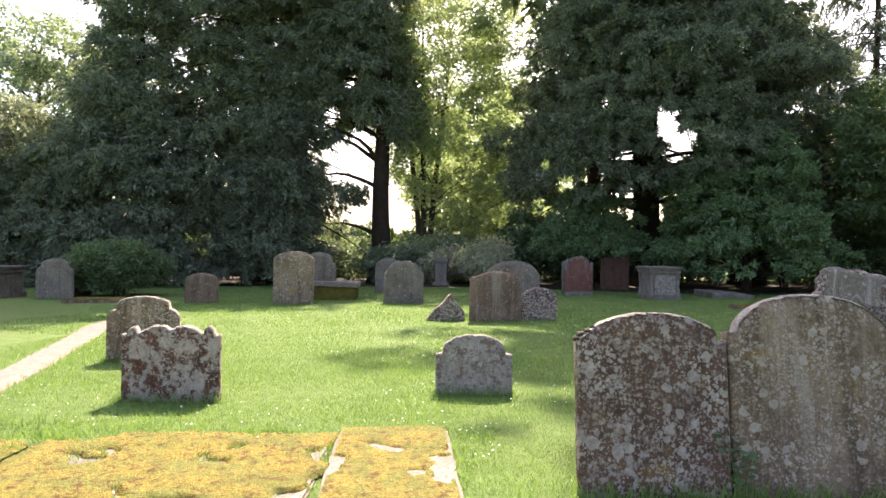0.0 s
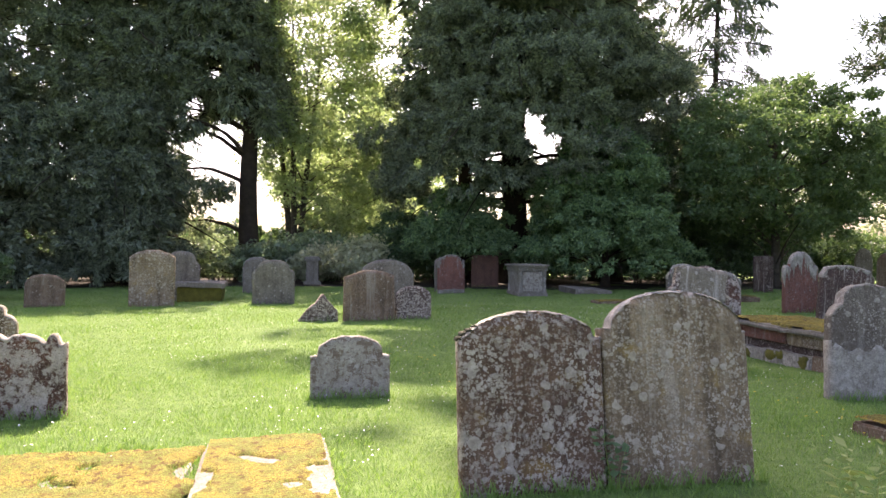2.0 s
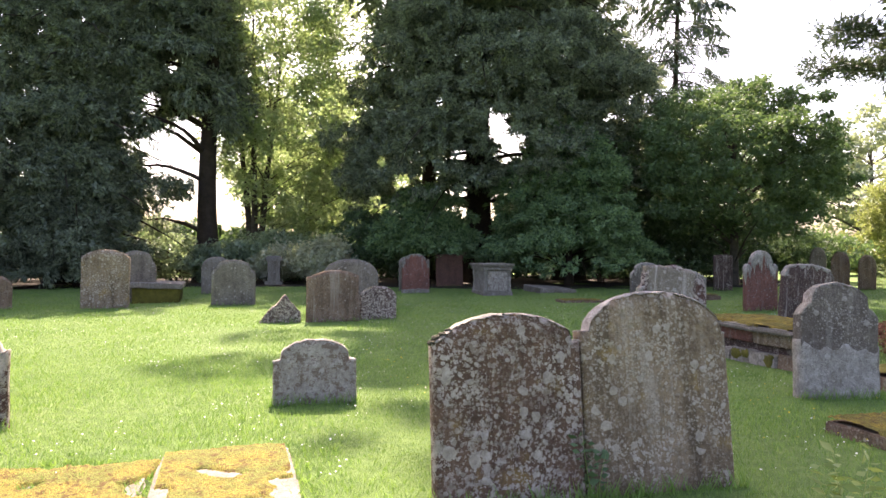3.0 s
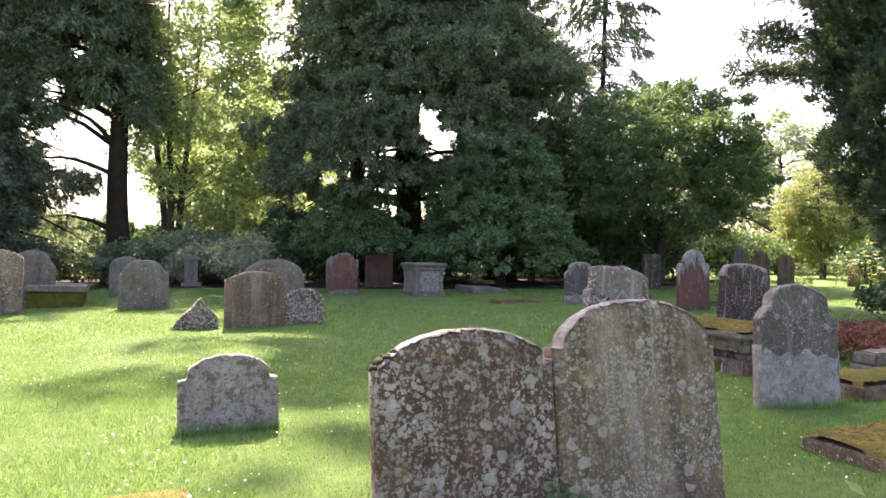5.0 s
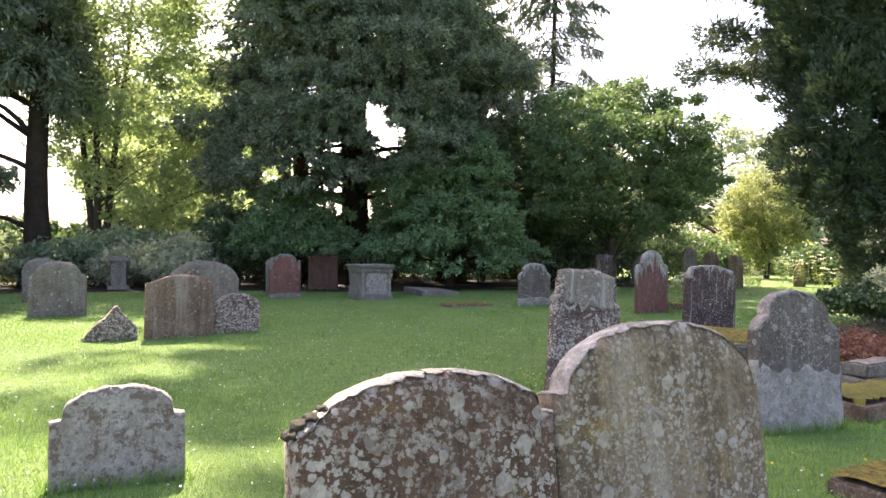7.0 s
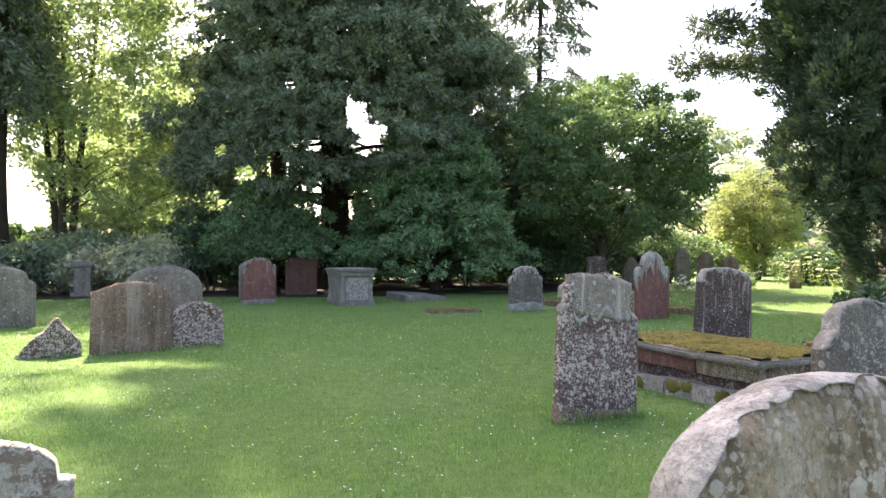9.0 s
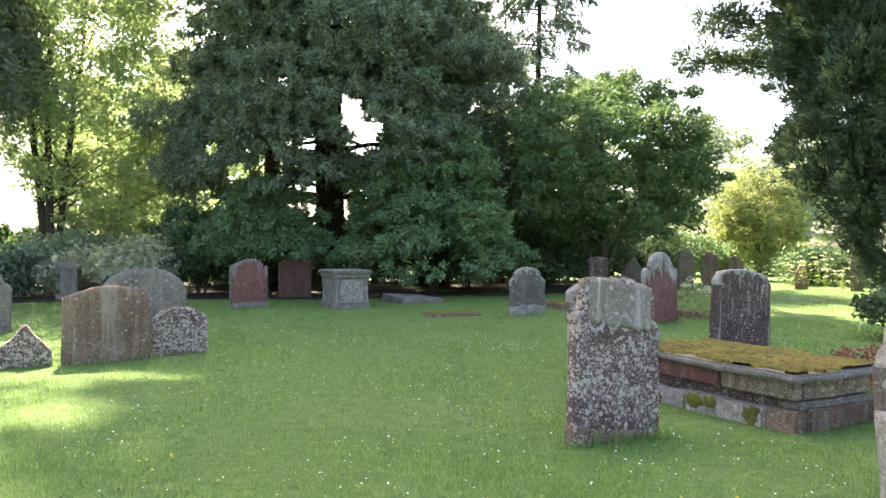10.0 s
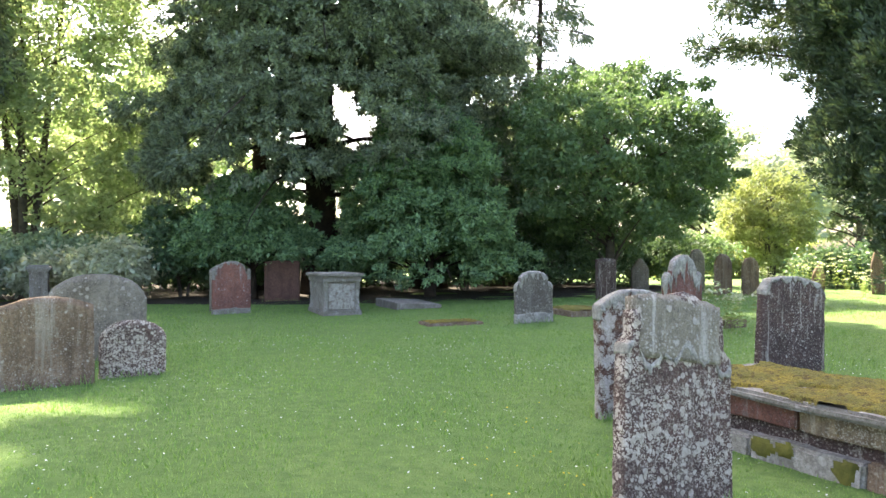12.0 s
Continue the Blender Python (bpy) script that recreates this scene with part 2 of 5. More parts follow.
WEED = leaf_material("young shrub leaves", (0.2, 0.27, 0.08), (0.34, 0.4, 0.15), 0.45, 0.4)

m, nt, b = material("lawn", 0.9)
tcw = nt.nodes.new("ShaderNodeTexCoord")
gn1 = noise_tex(nt, tcw.outputs["Object"], 0.5, 5, 0.6)
gn2 = noise_tex(nt, tcw.outputs["Object"], 7.0, 6, 0.7)
gn3 = noise_tex(nt, tcw.outputs["Object"], 90.0, 3, 0.7)
gc = mix(nt, ramp(nt, gn1, [(0.35, (0, 0, 0)), (0.65, (1, 1, 1))]), (0.14, 0.24, 0.055), (0.185, 0.275, 0.075))
gc = mix(nt, ramp(nt, gn2, [(0.4, (0, 0, 0)), (0.7, (1, 1, 1))]), gc, (0.085, 0.165, 0.04))
gc = mix(nt, mathn(nt, "MULTIPLY", gn3, 0.5), gc, (0.09, 0.12, 0.025))
nt.links.new(gc, b.inputs["Base Color"])
bump(nt, b, gn3, 1.0, 0.03)
LAWN = m
BLADE = leaf_material("grass blades", (0.12, 0.235, 0.055), (0.25, 0.38, 0.105), 0.45, 0.45, 0.6)
DAISY = simple_material("white daisy petals", (0.8, 0.8, 0.76), (0.7, 0.7, 0.66), 3.0, 0.7)
BUTTERCUP = simple_material("yellow petals", (0.7, 0.55, 0.03), (0.6, 0.45, 0.02), 3.0, 0.6)

# ---- helpers for building ----
rng = np.random.default_rng(7)


def ground_z(x, y):
    return -0.14 * np.exp(-(((x - 4.8) / 2.6) ** 2 + ((y - 11.0) / 2.4) ** 2)) + 0.012 * np.sin(x * 1.7) * np.cos(y * 1.3)


def fast_mesh(name, verts, faces):
    """A mesh from arrays: verts (n, 3), faces (m, 3) or (m, 4)."""
    me = bpy.data.meshes.new(name)
    verts, faces = np.asarray(verts, np.float32), np.asarray(faces, np.int32)
    k = faces.shape[1]
    me.vertices.add(len(verts))
    me.vertices.foreach_set("co", verts.ravel())
    me.loops.add(len(faces) * k)
    me.loops.foreach_set("vertex_index", faces.ravel())
    me.polygons.add(len(faces))
    me.polygons.foreach_set("loop_start", np.arange(0, len(faces) * k, k, dtype=np.int32))
    me.update(calc_edges=True)
    return me


def array_part(name, verts, faces, mat, parent=None, label="", smooth=False):
    me = fast_mesh(name, verts, faces)
    me.materials.append(mat)
    if smooth:
        me.shade_smooth()
    ob = new(name, me)
    ob.parent = parent
    if label:
        tagged(ob, label)
    return ob


def part(name, bm, mat, parent=None, label="", smooth=False):
    me = bpy.data.meshes.new(name)
    bm.to_mesh(me)
    bm.free()
    me.materials.append(mat)
    if smooth:
        me.shade_smooth()
    ob = new(name, me)
    ob.parent = parent
    if label:
        tagged(ob, label)
    return ob


def thing(name, at, label, category, group="", kind=""):
    ob = new(name)
    ob.matrix_basis = at
    return tagged(ob, label, category, group, kind)


def block(w, d, h, z0=0.0, cx=0.0, cy=0.0, bevel=0.012, rough=0.006, cuts=6, seed=0):
    """A worn stone block: bevelled, subdivided and slightly uneven."""
    bm = bmesh.new()
    bmesh.ops.create_cube(bm, size=1.0)
    bmesh.ops.scale(bm, vec=(w, d, h), verts=bm.verts)
    bmesh.ops.subdivide_edges(bm, edges=[e for e in bm.edges if e.calc_length() > 0.3], cuts=cuts, use_grid_fill=True)
    bmesh.ops.bevel(bm, geom=[e for e in bm.edges if len(e.link_faces) == 2 and e.calc_face_angle() > 1.0], offset=bevel, segments=2, affect="EDGES")
    for v in bm.verts:
        n = noise.noise_vector(Vector((v.co.x * 5 + seed * 3.1, v.co.y * 5, v.co.z * 5)))
        v.co += n * rough * 2
        v.co += Vector((cx, cy, z0 + h / 2))
    return bm


# ---- headstones ----


def outline(kind, u):
    """Height of the top edge, 0 to 1, at u from -1 to 1 across the stone."""
    a = abs(u)
    if kind == "segment":
        return 1 - 0.13 * a ** 2.4
    if kind == "clipped":
        return 1 - 0.07 * a ** 2 - 0.5 * max(0, a - 0.82)
    if kind == "flat":
        return 1 - 0.03 * a ** 3
    if kind == "round":
        return 0.62 + 0.38 * math.sqrt(max(0, 1 - (a / 1.02) ** 2.3))
    if kind == "shoulder":
        if a > 0.8:
            return 0.70 - 0.03 * (a - 0.8) / 0.2
        return 0.74 + 0.26 * math.sqrt(max(0, 1 - (a / 0.83) ** 2))
    if kind == "arch":
        if a > 0.72:
            return 0.80 - 0.1 * ((a - 0.72) / 0.28) ** 2
        return 0.84 + 0.16 * math.sqrt(max(0, 1 - (a / 0.75) ** 2))
    if kind == "camber":
        if u > 0.86:
            return 0.845
        return 1.0 - 0.15 * abs(u - 0.02) ** 2.4
    if kind == "high_arch":
        if u < -0.86:
            return 0.80
        if u > 0.93:
            return 0.78
        return 0.775 + 0.225 * math.sqrt(max(0, 1 - (abs(u - 0.03) / 0.94) ** 2.1))
    if kind == "ogee":
        if a > 0.9:
            return 0.885
        if a > 0.68:
            return 0.89 + 0.09 * math.sqrt(max(0, 1 - ((a - 0.78) / 0.105) ** 2))
        w = a - 0.22
        return 0.9 + 0.1 * max(0, math.cos(w * (5.5 if w < 0 else 3.6)))
    if kind == "peak":
        return 1 - 0.075 * abs(u - 0.1) ** 1.1 - (0.035 if a > 0.9 else 0)
    if kind == "slope":
        return 0.93 + 0.07 * math.cos(u * 1.7 - 0.3) - (0.05 * max(0, u) ** 2) - 0.06 * max(0, -u - 0.3)
    if kind == "ragged":
        return 0.93 + 0.05 * math.sin(u * 5 + 1) + 0.04 * math.sin(u * 13)
    if kind == "broken":
        return 0.1 + 0.9 * max(0, 1 - abs(u - 0.25) / (1.2 if u < 0.25 else 0.95)) ** 0.9
    if kind == "lobed":
        if a > 0.66:
            return 0.72 + 0.06 * math.cos((a - 0.83) * 9)
        return 0.74 + 0.26 * math.sqrt(max(0, 1 - (a / 0.7) ** 2))
    if kind == "gothic":
        return 0.62 + 0.38 * (1 - a ** 1.5)
    return 1.0


def stone_shape(w, h, t, kind, taper=0.0, nx=36, nz=22, rough=0.006, seed=0, step=None, band=0.0):
    """Vertices and quads of a standing slab whose top follows an outline; band keeps a ragged strip under the top edge alone; step = (share of height, share of width) narrows the upper part."""
    sd = seed * 7.3
    us = np.linspace(-1, 1, nx)
    us = np.sign(us) * np.abs(us) ** 0.85
    verts, faces = [], []
    bev = min(0.018, t * 0.22)

    def side(sign):
        for i, u in enumerate(us):
            top = outline(kind, float(u)) * h + (noise.noise(Vector((u * 7, sd, 1.0))) * 1.8 + noise.noise(Vector((u * 24, sd, 1.0))) * 1.1) * rough
            for j in range(nz + 1):
                v = j / nz
                z = -0.12 + (top + 0.12) * v
                if band:
                    z = top + 0.005 - (1 - v) * band * max(0.12, 1 + 2.0 * noise.noise(Vector((u * 5 + sd, sign, 2.0))) + 1.3 * noise.noise(Vector((u * 19 + sd, sign, 7.0))))
                half = w / 2 * (1 - taper * z / h)
                if step and z > step[0] * h:
                    half *= step[1]
                x = u * half
                edge = min((1 - abs(u)) * half, top - z)
                y = t / 2 - (bev * (1 - edge / bev) ** 2 if edge < bev else 0)
                nv = noise.noise_vector(Vector((x * 6 + sd, z * 6, sign * 3.0)))
                nv2 = noise.noise_vector(Vector((x * 19 + sd, z * 19, sign * 5.0)))
                verts.append((x + (nv.x * rough if abs(u) > 0.9 else nv.x * rough * 0.4), sign * y + nv.y * rough * 0.8 + nv2.y * rough * 0.45, z + nv.z * rough * v))
        return (nx - 1, nz)

    side(-1)
    off = len(verts)
    side(1)
    f = lambda i, j: i * (nz + 1) + j
    for i in range(nx - 1):
        for j in range(nz):
            faces.append((f(i, j), f(i + 1, j), f(i + 1, j + 1), f(i, j + 1)))
            faces.append((off + f(i, j), off + f(i, j + 1), off + f(i + 1, j + 1), off + f(i + 1, j)))
        faces.append((f(i, nz), f(i + 1, nz), off + f(i + 1, nz), off + f(i, nz)))
        faces.append((f(i, 0), off + f(i, 0), off + f(i + 1, 0), f(i + 1, 0)))
    for i in (0, nx - 1):
        for j in range(nz):
            q = (f(i, j), f(i, j + 1), off + f(i, j + 1), off + f(i, j))
            faces.append(q if i == 0 else q[::-1])
    return verts, faces


stone_count = [0]


def headstone(label, x, y, ang, w, h, t, kind, mat, back=0.0, side=0.0, taper=0.0, rough=0.006, step=None, name="headstone"):
    """back: degrees by which the top leans away from the camera's side; side: degrees to the right."""
    stone_count[0] += 1
    nx, nz = (60, 26) if y < 11 else (24, 12)
    v, f = stone_shape(w, h, t, kind, taper, nx, nz, 0.02 if kind == "broken" else rough, stone_count[0], step)
    ob = array_part(name, v, f, STONE[mat])
    ob.matrix_basis = pose(x, y, float(ground_z(x, y)), 0, 0, ang) @ pose(0, 0, 0, -back, side, 0)
    return tagged(ob, label, "gravestone", "gravestones in the churchyard")


STONES = [
    ("pale stone with wavy scrolled top and dark red flaking patches", -3.32, 6.65, 14, 0.93, 0.72, 0.11, "ogee", "white_red", 1, 0, 0),
    ("buff lichen-stained headstone with arched top, in sunlight", -5.1, 8.55, 16, 0.92, 0.84, 0.1, "arch", "buff", 2, 0, 0),
    ("grey headstone with shouldered top beside a round bush", -14.9, 17.4, 18, 1.05, 1.18, 0.12, "arch", "grey", 0, 0, 0),
    ("small brown rounded headstone with pale streaks in shade", -10.15, 17.5, 20, 0.9, 0.83, 0.12, "round", "brown", 0, 2, 0),
    ("tall buff headstone with gently curved top", -7.6, 17.9, 18, 1.08, 1.44, 0.14, "segment", "buff", 0, 1, 0),
    ("tall grey headstone standing behind a taller buff one", -7.75, 19.9, 18, 1.0, 1.43, 0.12, "arch", "grey", 0, 2, 0),
    ("broad grey headstone with curved top on the lawn", -4.85, 19.2, 14, 1.12, 1.2, 0.12, "arch", "grey", 1, 0, 0),
    ("grey rounded headstone half hidden behind another", -6.75, 23.6, 14, 0.95, 1.22, 0.12, "round", "grey", 0, 0, 0),
    ("broken triangular stump of a lichen-spotted headstone", -2.56, 14.7, 18, 0.8, 0.55, 0.14, "broken", "crust", 0, 0, 0),
    ("broad brown headstone with worn sloping top", -1.56, 15.0, 24, 1.1, 1.05, 0.12, "slope", "brown", 4, 1, 0.04),
    ("broad grey headstone with rounded peak behind a brown one", -1.45, 16.9, 20, 1.3, 1.24, 0.12, "round", "grey", 2, 0, 0),
    ("small dark mottled headstone with rounded top", -0.7, 15.55, 12, 0.77, 0.7, 0.12, "round", "crust", 3, 1, 0),
    ("low pale headstone with a round arch between shoulders", -0.57, 7.65, 12, 0.77, 0.595, 0.1, "shoulder", "white", 8, 0, 0),
    ("red sandstone headstone with scalloped top in shade", -0.22, 24.4, 10, 0.95, 1.34, 0.12, "arch", "red", 0, 0, 0),
    ("narrow grey headstone behind a red one", -0.5, 25.3, 10, 0.7, 1.25, 0.1, "segment", "grey", 0, 0, 0),
    ("dark reddish headstone deep in the shade of the conifer", 1.0, 28.5, 8, 1.1, 1.3, 0.12, "flat", "red_plain", 0, 0, 0),
    ("dark grey headstone with pale lichen along its foot", 6.45, 20.4, 14, 0.97, 1.13, 0.12, "arch", "slate", 1, 0, 0),
    ("leaning headstone with a grey panel above crusted pale lichen", 3.54, 10.17, 12, 0.9, 1.4, 0.13, "peak", "crust", 9, 9, 0.02),
    ("red headstone veiled with white lichen behind a leaning one", 4.62, 12.6, 12, 0.95, 1.25, 0.13, "segment", "white_red", 4, 2, 0),
    ("red headstone with a pale rounded cap and shoulders", 8.5, 17.9, 12, 0.9, 1.48, 0.14, "lobed", "red", 0, 0, 0),
    ("dark purple headstone with lichen-edged curved top", 7.25, 13.6, 6, 1.02, 1.24, 0.14, "clipped", "dark", 3, 5.5, 0.06),
    ("grey headstone with a pale whitened lower half", 4.62, 8.15, 4, 0.84, 1.17, 0.15, "arch", "slate", 8, 5, 0),
    ("red brown headstone thickly spotted with grey lichen", 1.0, 5.17, 14, 0.9, 1.065, 0.12, "camber", "red_lichen", 6.5, 0, 0),
    ("tall arched buff headstone streaked with lichen", 1.93, 5.42, 14, 1.0, 1.195, 0.13, "high_arch", "buff", 7.5, 0.5, 0),
    ("plain dark headstone in the shade by the trees", 11.2, 26.5, 8, 0.75, 1.34, 0.1, "flat", "dark", 0, 0, 0),
    ("small pointed grey headstone by the trees", 15.2, 31.5, 8, 0.85, 1.3, 0.1, "gothic", "grey", 0, 0, 0),
    ("tall grey rounded headstone before the sunlit hedge", 16.4, 29.4, 8, 0.75, 1.65, 0.1, "round", "grey", 0, 0, 0),
    ("brown rounded headstone before the sunlit hedge", 16.2, 27.5, 8, 0.78, 1.47, 0.1, "round", "brown", 0, 0, 0),
    ("brown rounded headstone on the sunlit grass", 17.0, 27.1, 8, 0.75, 1.33, 0.1, "round", "brown", 0, 0, 0),
    ("small ochre headstone leaning among tall weeds", 20.6, 28.0, 8, 0.62, 1.05, 0.1, "gothic", "brown", 0, 4, 0),
    ("narrow ochre headstone leaning among tall weeds", 21.6, 26.3, 8, 0.6, 1.6, 0.1, "gothic", "brown", 0, -4, 0),
]


def facing(stone, name, w, z0, h, t, kind, mat, label, taper=0.0, cx=0.0):
    """A skin of other stone or lime, a few millimetres proud of a headstone, from z0 up."""
    stone_count[0] += 1
    v, f = stone_shape(w, h, t, kind, taper, 20, 10, 0.008, stone_count[0])
    v = np.array(v) + np.array([cx, 0, z0])
    ob = array_part(name, v, f, STONE[mat], stone, label)
    return ob


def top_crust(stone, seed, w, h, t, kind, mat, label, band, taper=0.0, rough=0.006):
    """Pale or dark lichen grown along the top edge, or painted sky light."""
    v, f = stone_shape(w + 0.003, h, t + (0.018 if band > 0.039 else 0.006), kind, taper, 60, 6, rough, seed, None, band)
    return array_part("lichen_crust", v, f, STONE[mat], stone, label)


def ragged_band(stone, seed, name, w, z, t, band, mat, label):
    """A ragged strip across both faces of a headstone at height z."""
    v, f = stone_shape(w, z, t, "ragged", 0.0, 60, 6, 0.006, seed, None, band)
    return array_part(name, v, f, STONE[mat], stone, label)


# the front pair's thin lime edge paints sky light on their top faces
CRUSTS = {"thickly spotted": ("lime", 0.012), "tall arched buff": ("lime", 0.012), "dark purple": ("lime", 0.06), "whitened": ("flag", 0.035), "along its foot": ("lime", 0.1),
          "scalloped": ("flag", 0.06), "rounded cap": ("lime", 0.3), "low pale": ("lime", 0.02), "wavy scrolled": ("lime", 0.025), "in sunlight": ("lime", 0.03), "veiled": ("lime", 0.09)}
for s in STONES:
    extra = {}
    if "grey panel" in s[0]:
        extra = dict(step=(0.74, 0.88), rough=0.01)
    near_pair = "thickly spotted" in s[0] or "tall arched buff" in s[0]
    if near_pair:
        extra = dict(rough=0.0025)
    ob = headstone(*s, **extra)
    own = stone_count[0]
    w, h, t = s[4:7]
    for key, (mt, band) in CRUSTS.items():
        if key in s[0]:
            top_crust(ob, own, w, h, t, s[7], mt, "dark lichen along the top edge" if mt == "dark" else "pale top edge: lichen, painted sky light on the front pair", band, taper=s[11], rough=0.0025 if near_pair else 0.006)
    if "grey panel" in s[0]:
        facing(ob, "upper_panel", w * 0.8, h * 0.76, h * 0.215, t + 0.016, "peak", "panel", "grey buff inscription panel with pale drips")
        ragged_band(ob, own, "lichen_seam", w * 0.99, h * 0.765, t + 0.022, 0.05, "lime", "pale ragged seam of lichen under the panel")
        facing(ob, "bare_foot", w + 0.008, 0.0, h * 0.08, t + 0.008, "ragged", "brown", "bare red stone at the foot")
    if "thickly spotted" in s[0]:
        for k, u in enumerate((-0.96, -0.9, -0.83, -0.75, -0.05)):
            cw = (0.032, 0.038, 0.03, 0.022, 0.016)[k]
            bm = bmesh.new()
            bmesh.ops.create_icosphere(bm, subdivisions=3, radius=1.0)
            for v in bm.verts:
                v.co *= 1 + 0.35 * noise.noise(v.co * 2.2 + Vector((k * 5.0, 0, 0)))
                v.co = Vector((v.co.x * cw + u * w / 2, v.co.y * t * 0.42, v.co.z * cw * 0.6 + outline(s[7], u) * h - 0.004))
            part("moss_clump", bm, MOSS_DARK, ob, "dark clump of moss on the top edge", smooth=True)
    if "whitened" in s[0]:
        facing(ob, "limewashed_base", w + 0.012, 0.0, h * 0.5, t + 0.014, "ragged", "lime", "pale whitened lower half")
    if "along its foot" in s[0]:
        facing(ob, "pale_foot", w + 0.01, 0.0, h * 0.22, t + 0.012, "slope", "lime", "pale lichen-covered foot")
    if "scalloped" in s[0]:
        facing(ob, "pale_foot", w + 0.01, 0.0, h * 0.12, t + 0.012, "slope", "flag", "pale foot")
        for sx in (-1, 1):
            facing(ob, "knob", 0.09, h * 0.74, h * 0.12, t + 0.01, "round", "flag", "small pale knob", cx=sx * (w / 2 - 0.05))

# ---- ground ----
xs = np.concatenate([np.linspace(-900, -45, 12), np.linspace(-40, 40, 161), np.linspace(45, 900, 12)])
ys = np.concatenate([np.linspace(-900, -25, 12), np.linspace(-20, 50, 141), np.linspace(55, 900, 12)])
gx, gy = np.meshgrid(xs, ys)
gz = ground_z(gx, gy)
gv = np.stack([gx, gy, gz], -1).reshape(-1, 3)
ii, jj = np.meshgrid(np.arange(len(xs) - 1), np.arange(len(ys) - 1))
k0 = (jj * len(xs) + ii).ravel()
gf = np.stack([k0, k0 + 1, k0 + 1 + len(xs), k0 + len(xs)], -1)
ground = array_part("ground", gv, gf, LAWN, smooth=True)
tagged(ground, "mown churchyard lawn of bright green grass", "lawn", kind="structure")


def strip(name, pts, widths, mat, lift):
    """A flat winding strip laid on the ground, with uneven edges."""
    v, f = [], []
    n = len(pts)
    for i, (p, w) in enumerate(zip(pts, widths)):
        a, c = pts[max(0, i - 1)], pts[min(n - 1, i + 1)]
        d = Vector((c[0] - a[0], c[1] - a[1])).normalized()
        for s in np.linspace(-1, 1, 5):
            ww = w * s * (1 + 0.12 * noise.noise(Vector((i * 0.7, s, 3.0))))
            x, y = p[0] - d.y * ww, p[1] + d.x * ww
            v.append((x, y, float(ground_z(x, y)) + lift * (1 - abs(s) ** 4)))
    for i in range(n - 1):
        for j in range(4):
            k = i * 5 + j
            f.append((k, k + 1, k + 6, k + 5))
    return array_part(name, v, f, mat, smooth=True)


def dark_sheet(name, pts, lift):
    """A dark sheet within a wavering outline, laid over the grass."""
    c = np.mean(pts, axis=0)
    ring = []
    n = len(pts)
    for i in range(n):
        for q in np.linspace(0, 1, 14, endpoint=False):
            p = np.array(pts[i]) * (1 - q) + np.array(pts[(i + 1) % n]) * q
            k = 0.9 * noise.noise(Vector((p[0] * 0.6, p[1] * 0.6, 4.0)))
            d = (p - c) / np.linalg.norm(p - c)
            ring.append(p + d * k)
    ring = np.array(ring)
    m = len(ring)
    v, f = [], []
    for j, q in enumerate(np.linspace(0.02, 1, 8)):
        for p in c + (ring - c) * q:
            v.append((p[0], p[1], float(ground_z(p[0], p[1])) + (lift if j < 7 else -0.004)))
    for j in range(7):
        for i in range(m):
            f.append((j * m + i, j * m + (i + 1) % m, (j + 1) * m + (i + 1) % m, (j + 1) * m + i))
    return array_part(name, v, f, DARK_GROUND, smooth=True)


tagged(dark_sheet("bare_ground", [(-34, 20), (-24, 22.5), (-14, 26), (-9, 27.5), (-3.5, 28.5), (0, 27.2), (5, 26.6), (10, 27.5), (17, 29.5), (19, 33), (14, 42), (0, 45), (-16, 42), (-36, 36)], 0.01), "dark ground sheet under the trees", "ground", kind="structure")
pp = [(-3.95 - 4.6 * q - 0.9 * q * q, 3.6 + 9.5 * q) for q in np.linspace(0, 0.95, 30)]
tagged(strip("path", pp, [0.24 * min(1, (30 - k) / 5) for k in range(30)], GRAVEL, 0.012), "narrow pinkish gravel footpath across the grass", "path", kind="structure")

# ---- trees ----


def tube(pts, radii, sides=7):
    """Vertices and triangles of a tapered tube along points."""
    pts = np.asarray(pts, float)
    v, f = [], []
    d = np.gradient(pts, axis=0)
    d /= np.linalg.norm(d, axis=1, keepdims=True) + 1e-9
    ref = np.where(np.abs(d[:, 2:3]) > 0.9, np.array([[1.0, 0, 0]]), np.array([[0, 0, 1.0]]))
    a = np.cross(d, ref)
    a /= np.linalg.norm(a, axis=1, keepdims=True) + 1e-9
    c = np.cross(d, a)
    th = np.linspace(0, 2 * math.pi, sides, endpoint=False)
    ring = pts[:, None] + np.asarray(radii)[:, None, None] * (np.cos(th)[None, :, None] * a[:, None] + np.sin(th)[None, :, None] * c[:, None])
    v = ring.reshape(-1, 3)
    n = len(pts)
    i, j = np.meshgrid(np.arange(n - 1), np.arange(sides), indexing="ij")
    p0, p1 = (i * sides + j).ravel(), (i * sides + (j + 1) % sides).ravel()
    f = np.concatenate([np.stack([p0, p1, p1 + sides], -1), np.stack([p0, p1 + sides, p0 + sides], -1)])
    return v, f


def join(pieces):
    vs, fs, off = [], [], 0
    for v, f in pieces:
        vs.append(v)
        fs.append(f + off)
        off += len(v)
    return np.concatenate(vs), np.concatenate(fs)


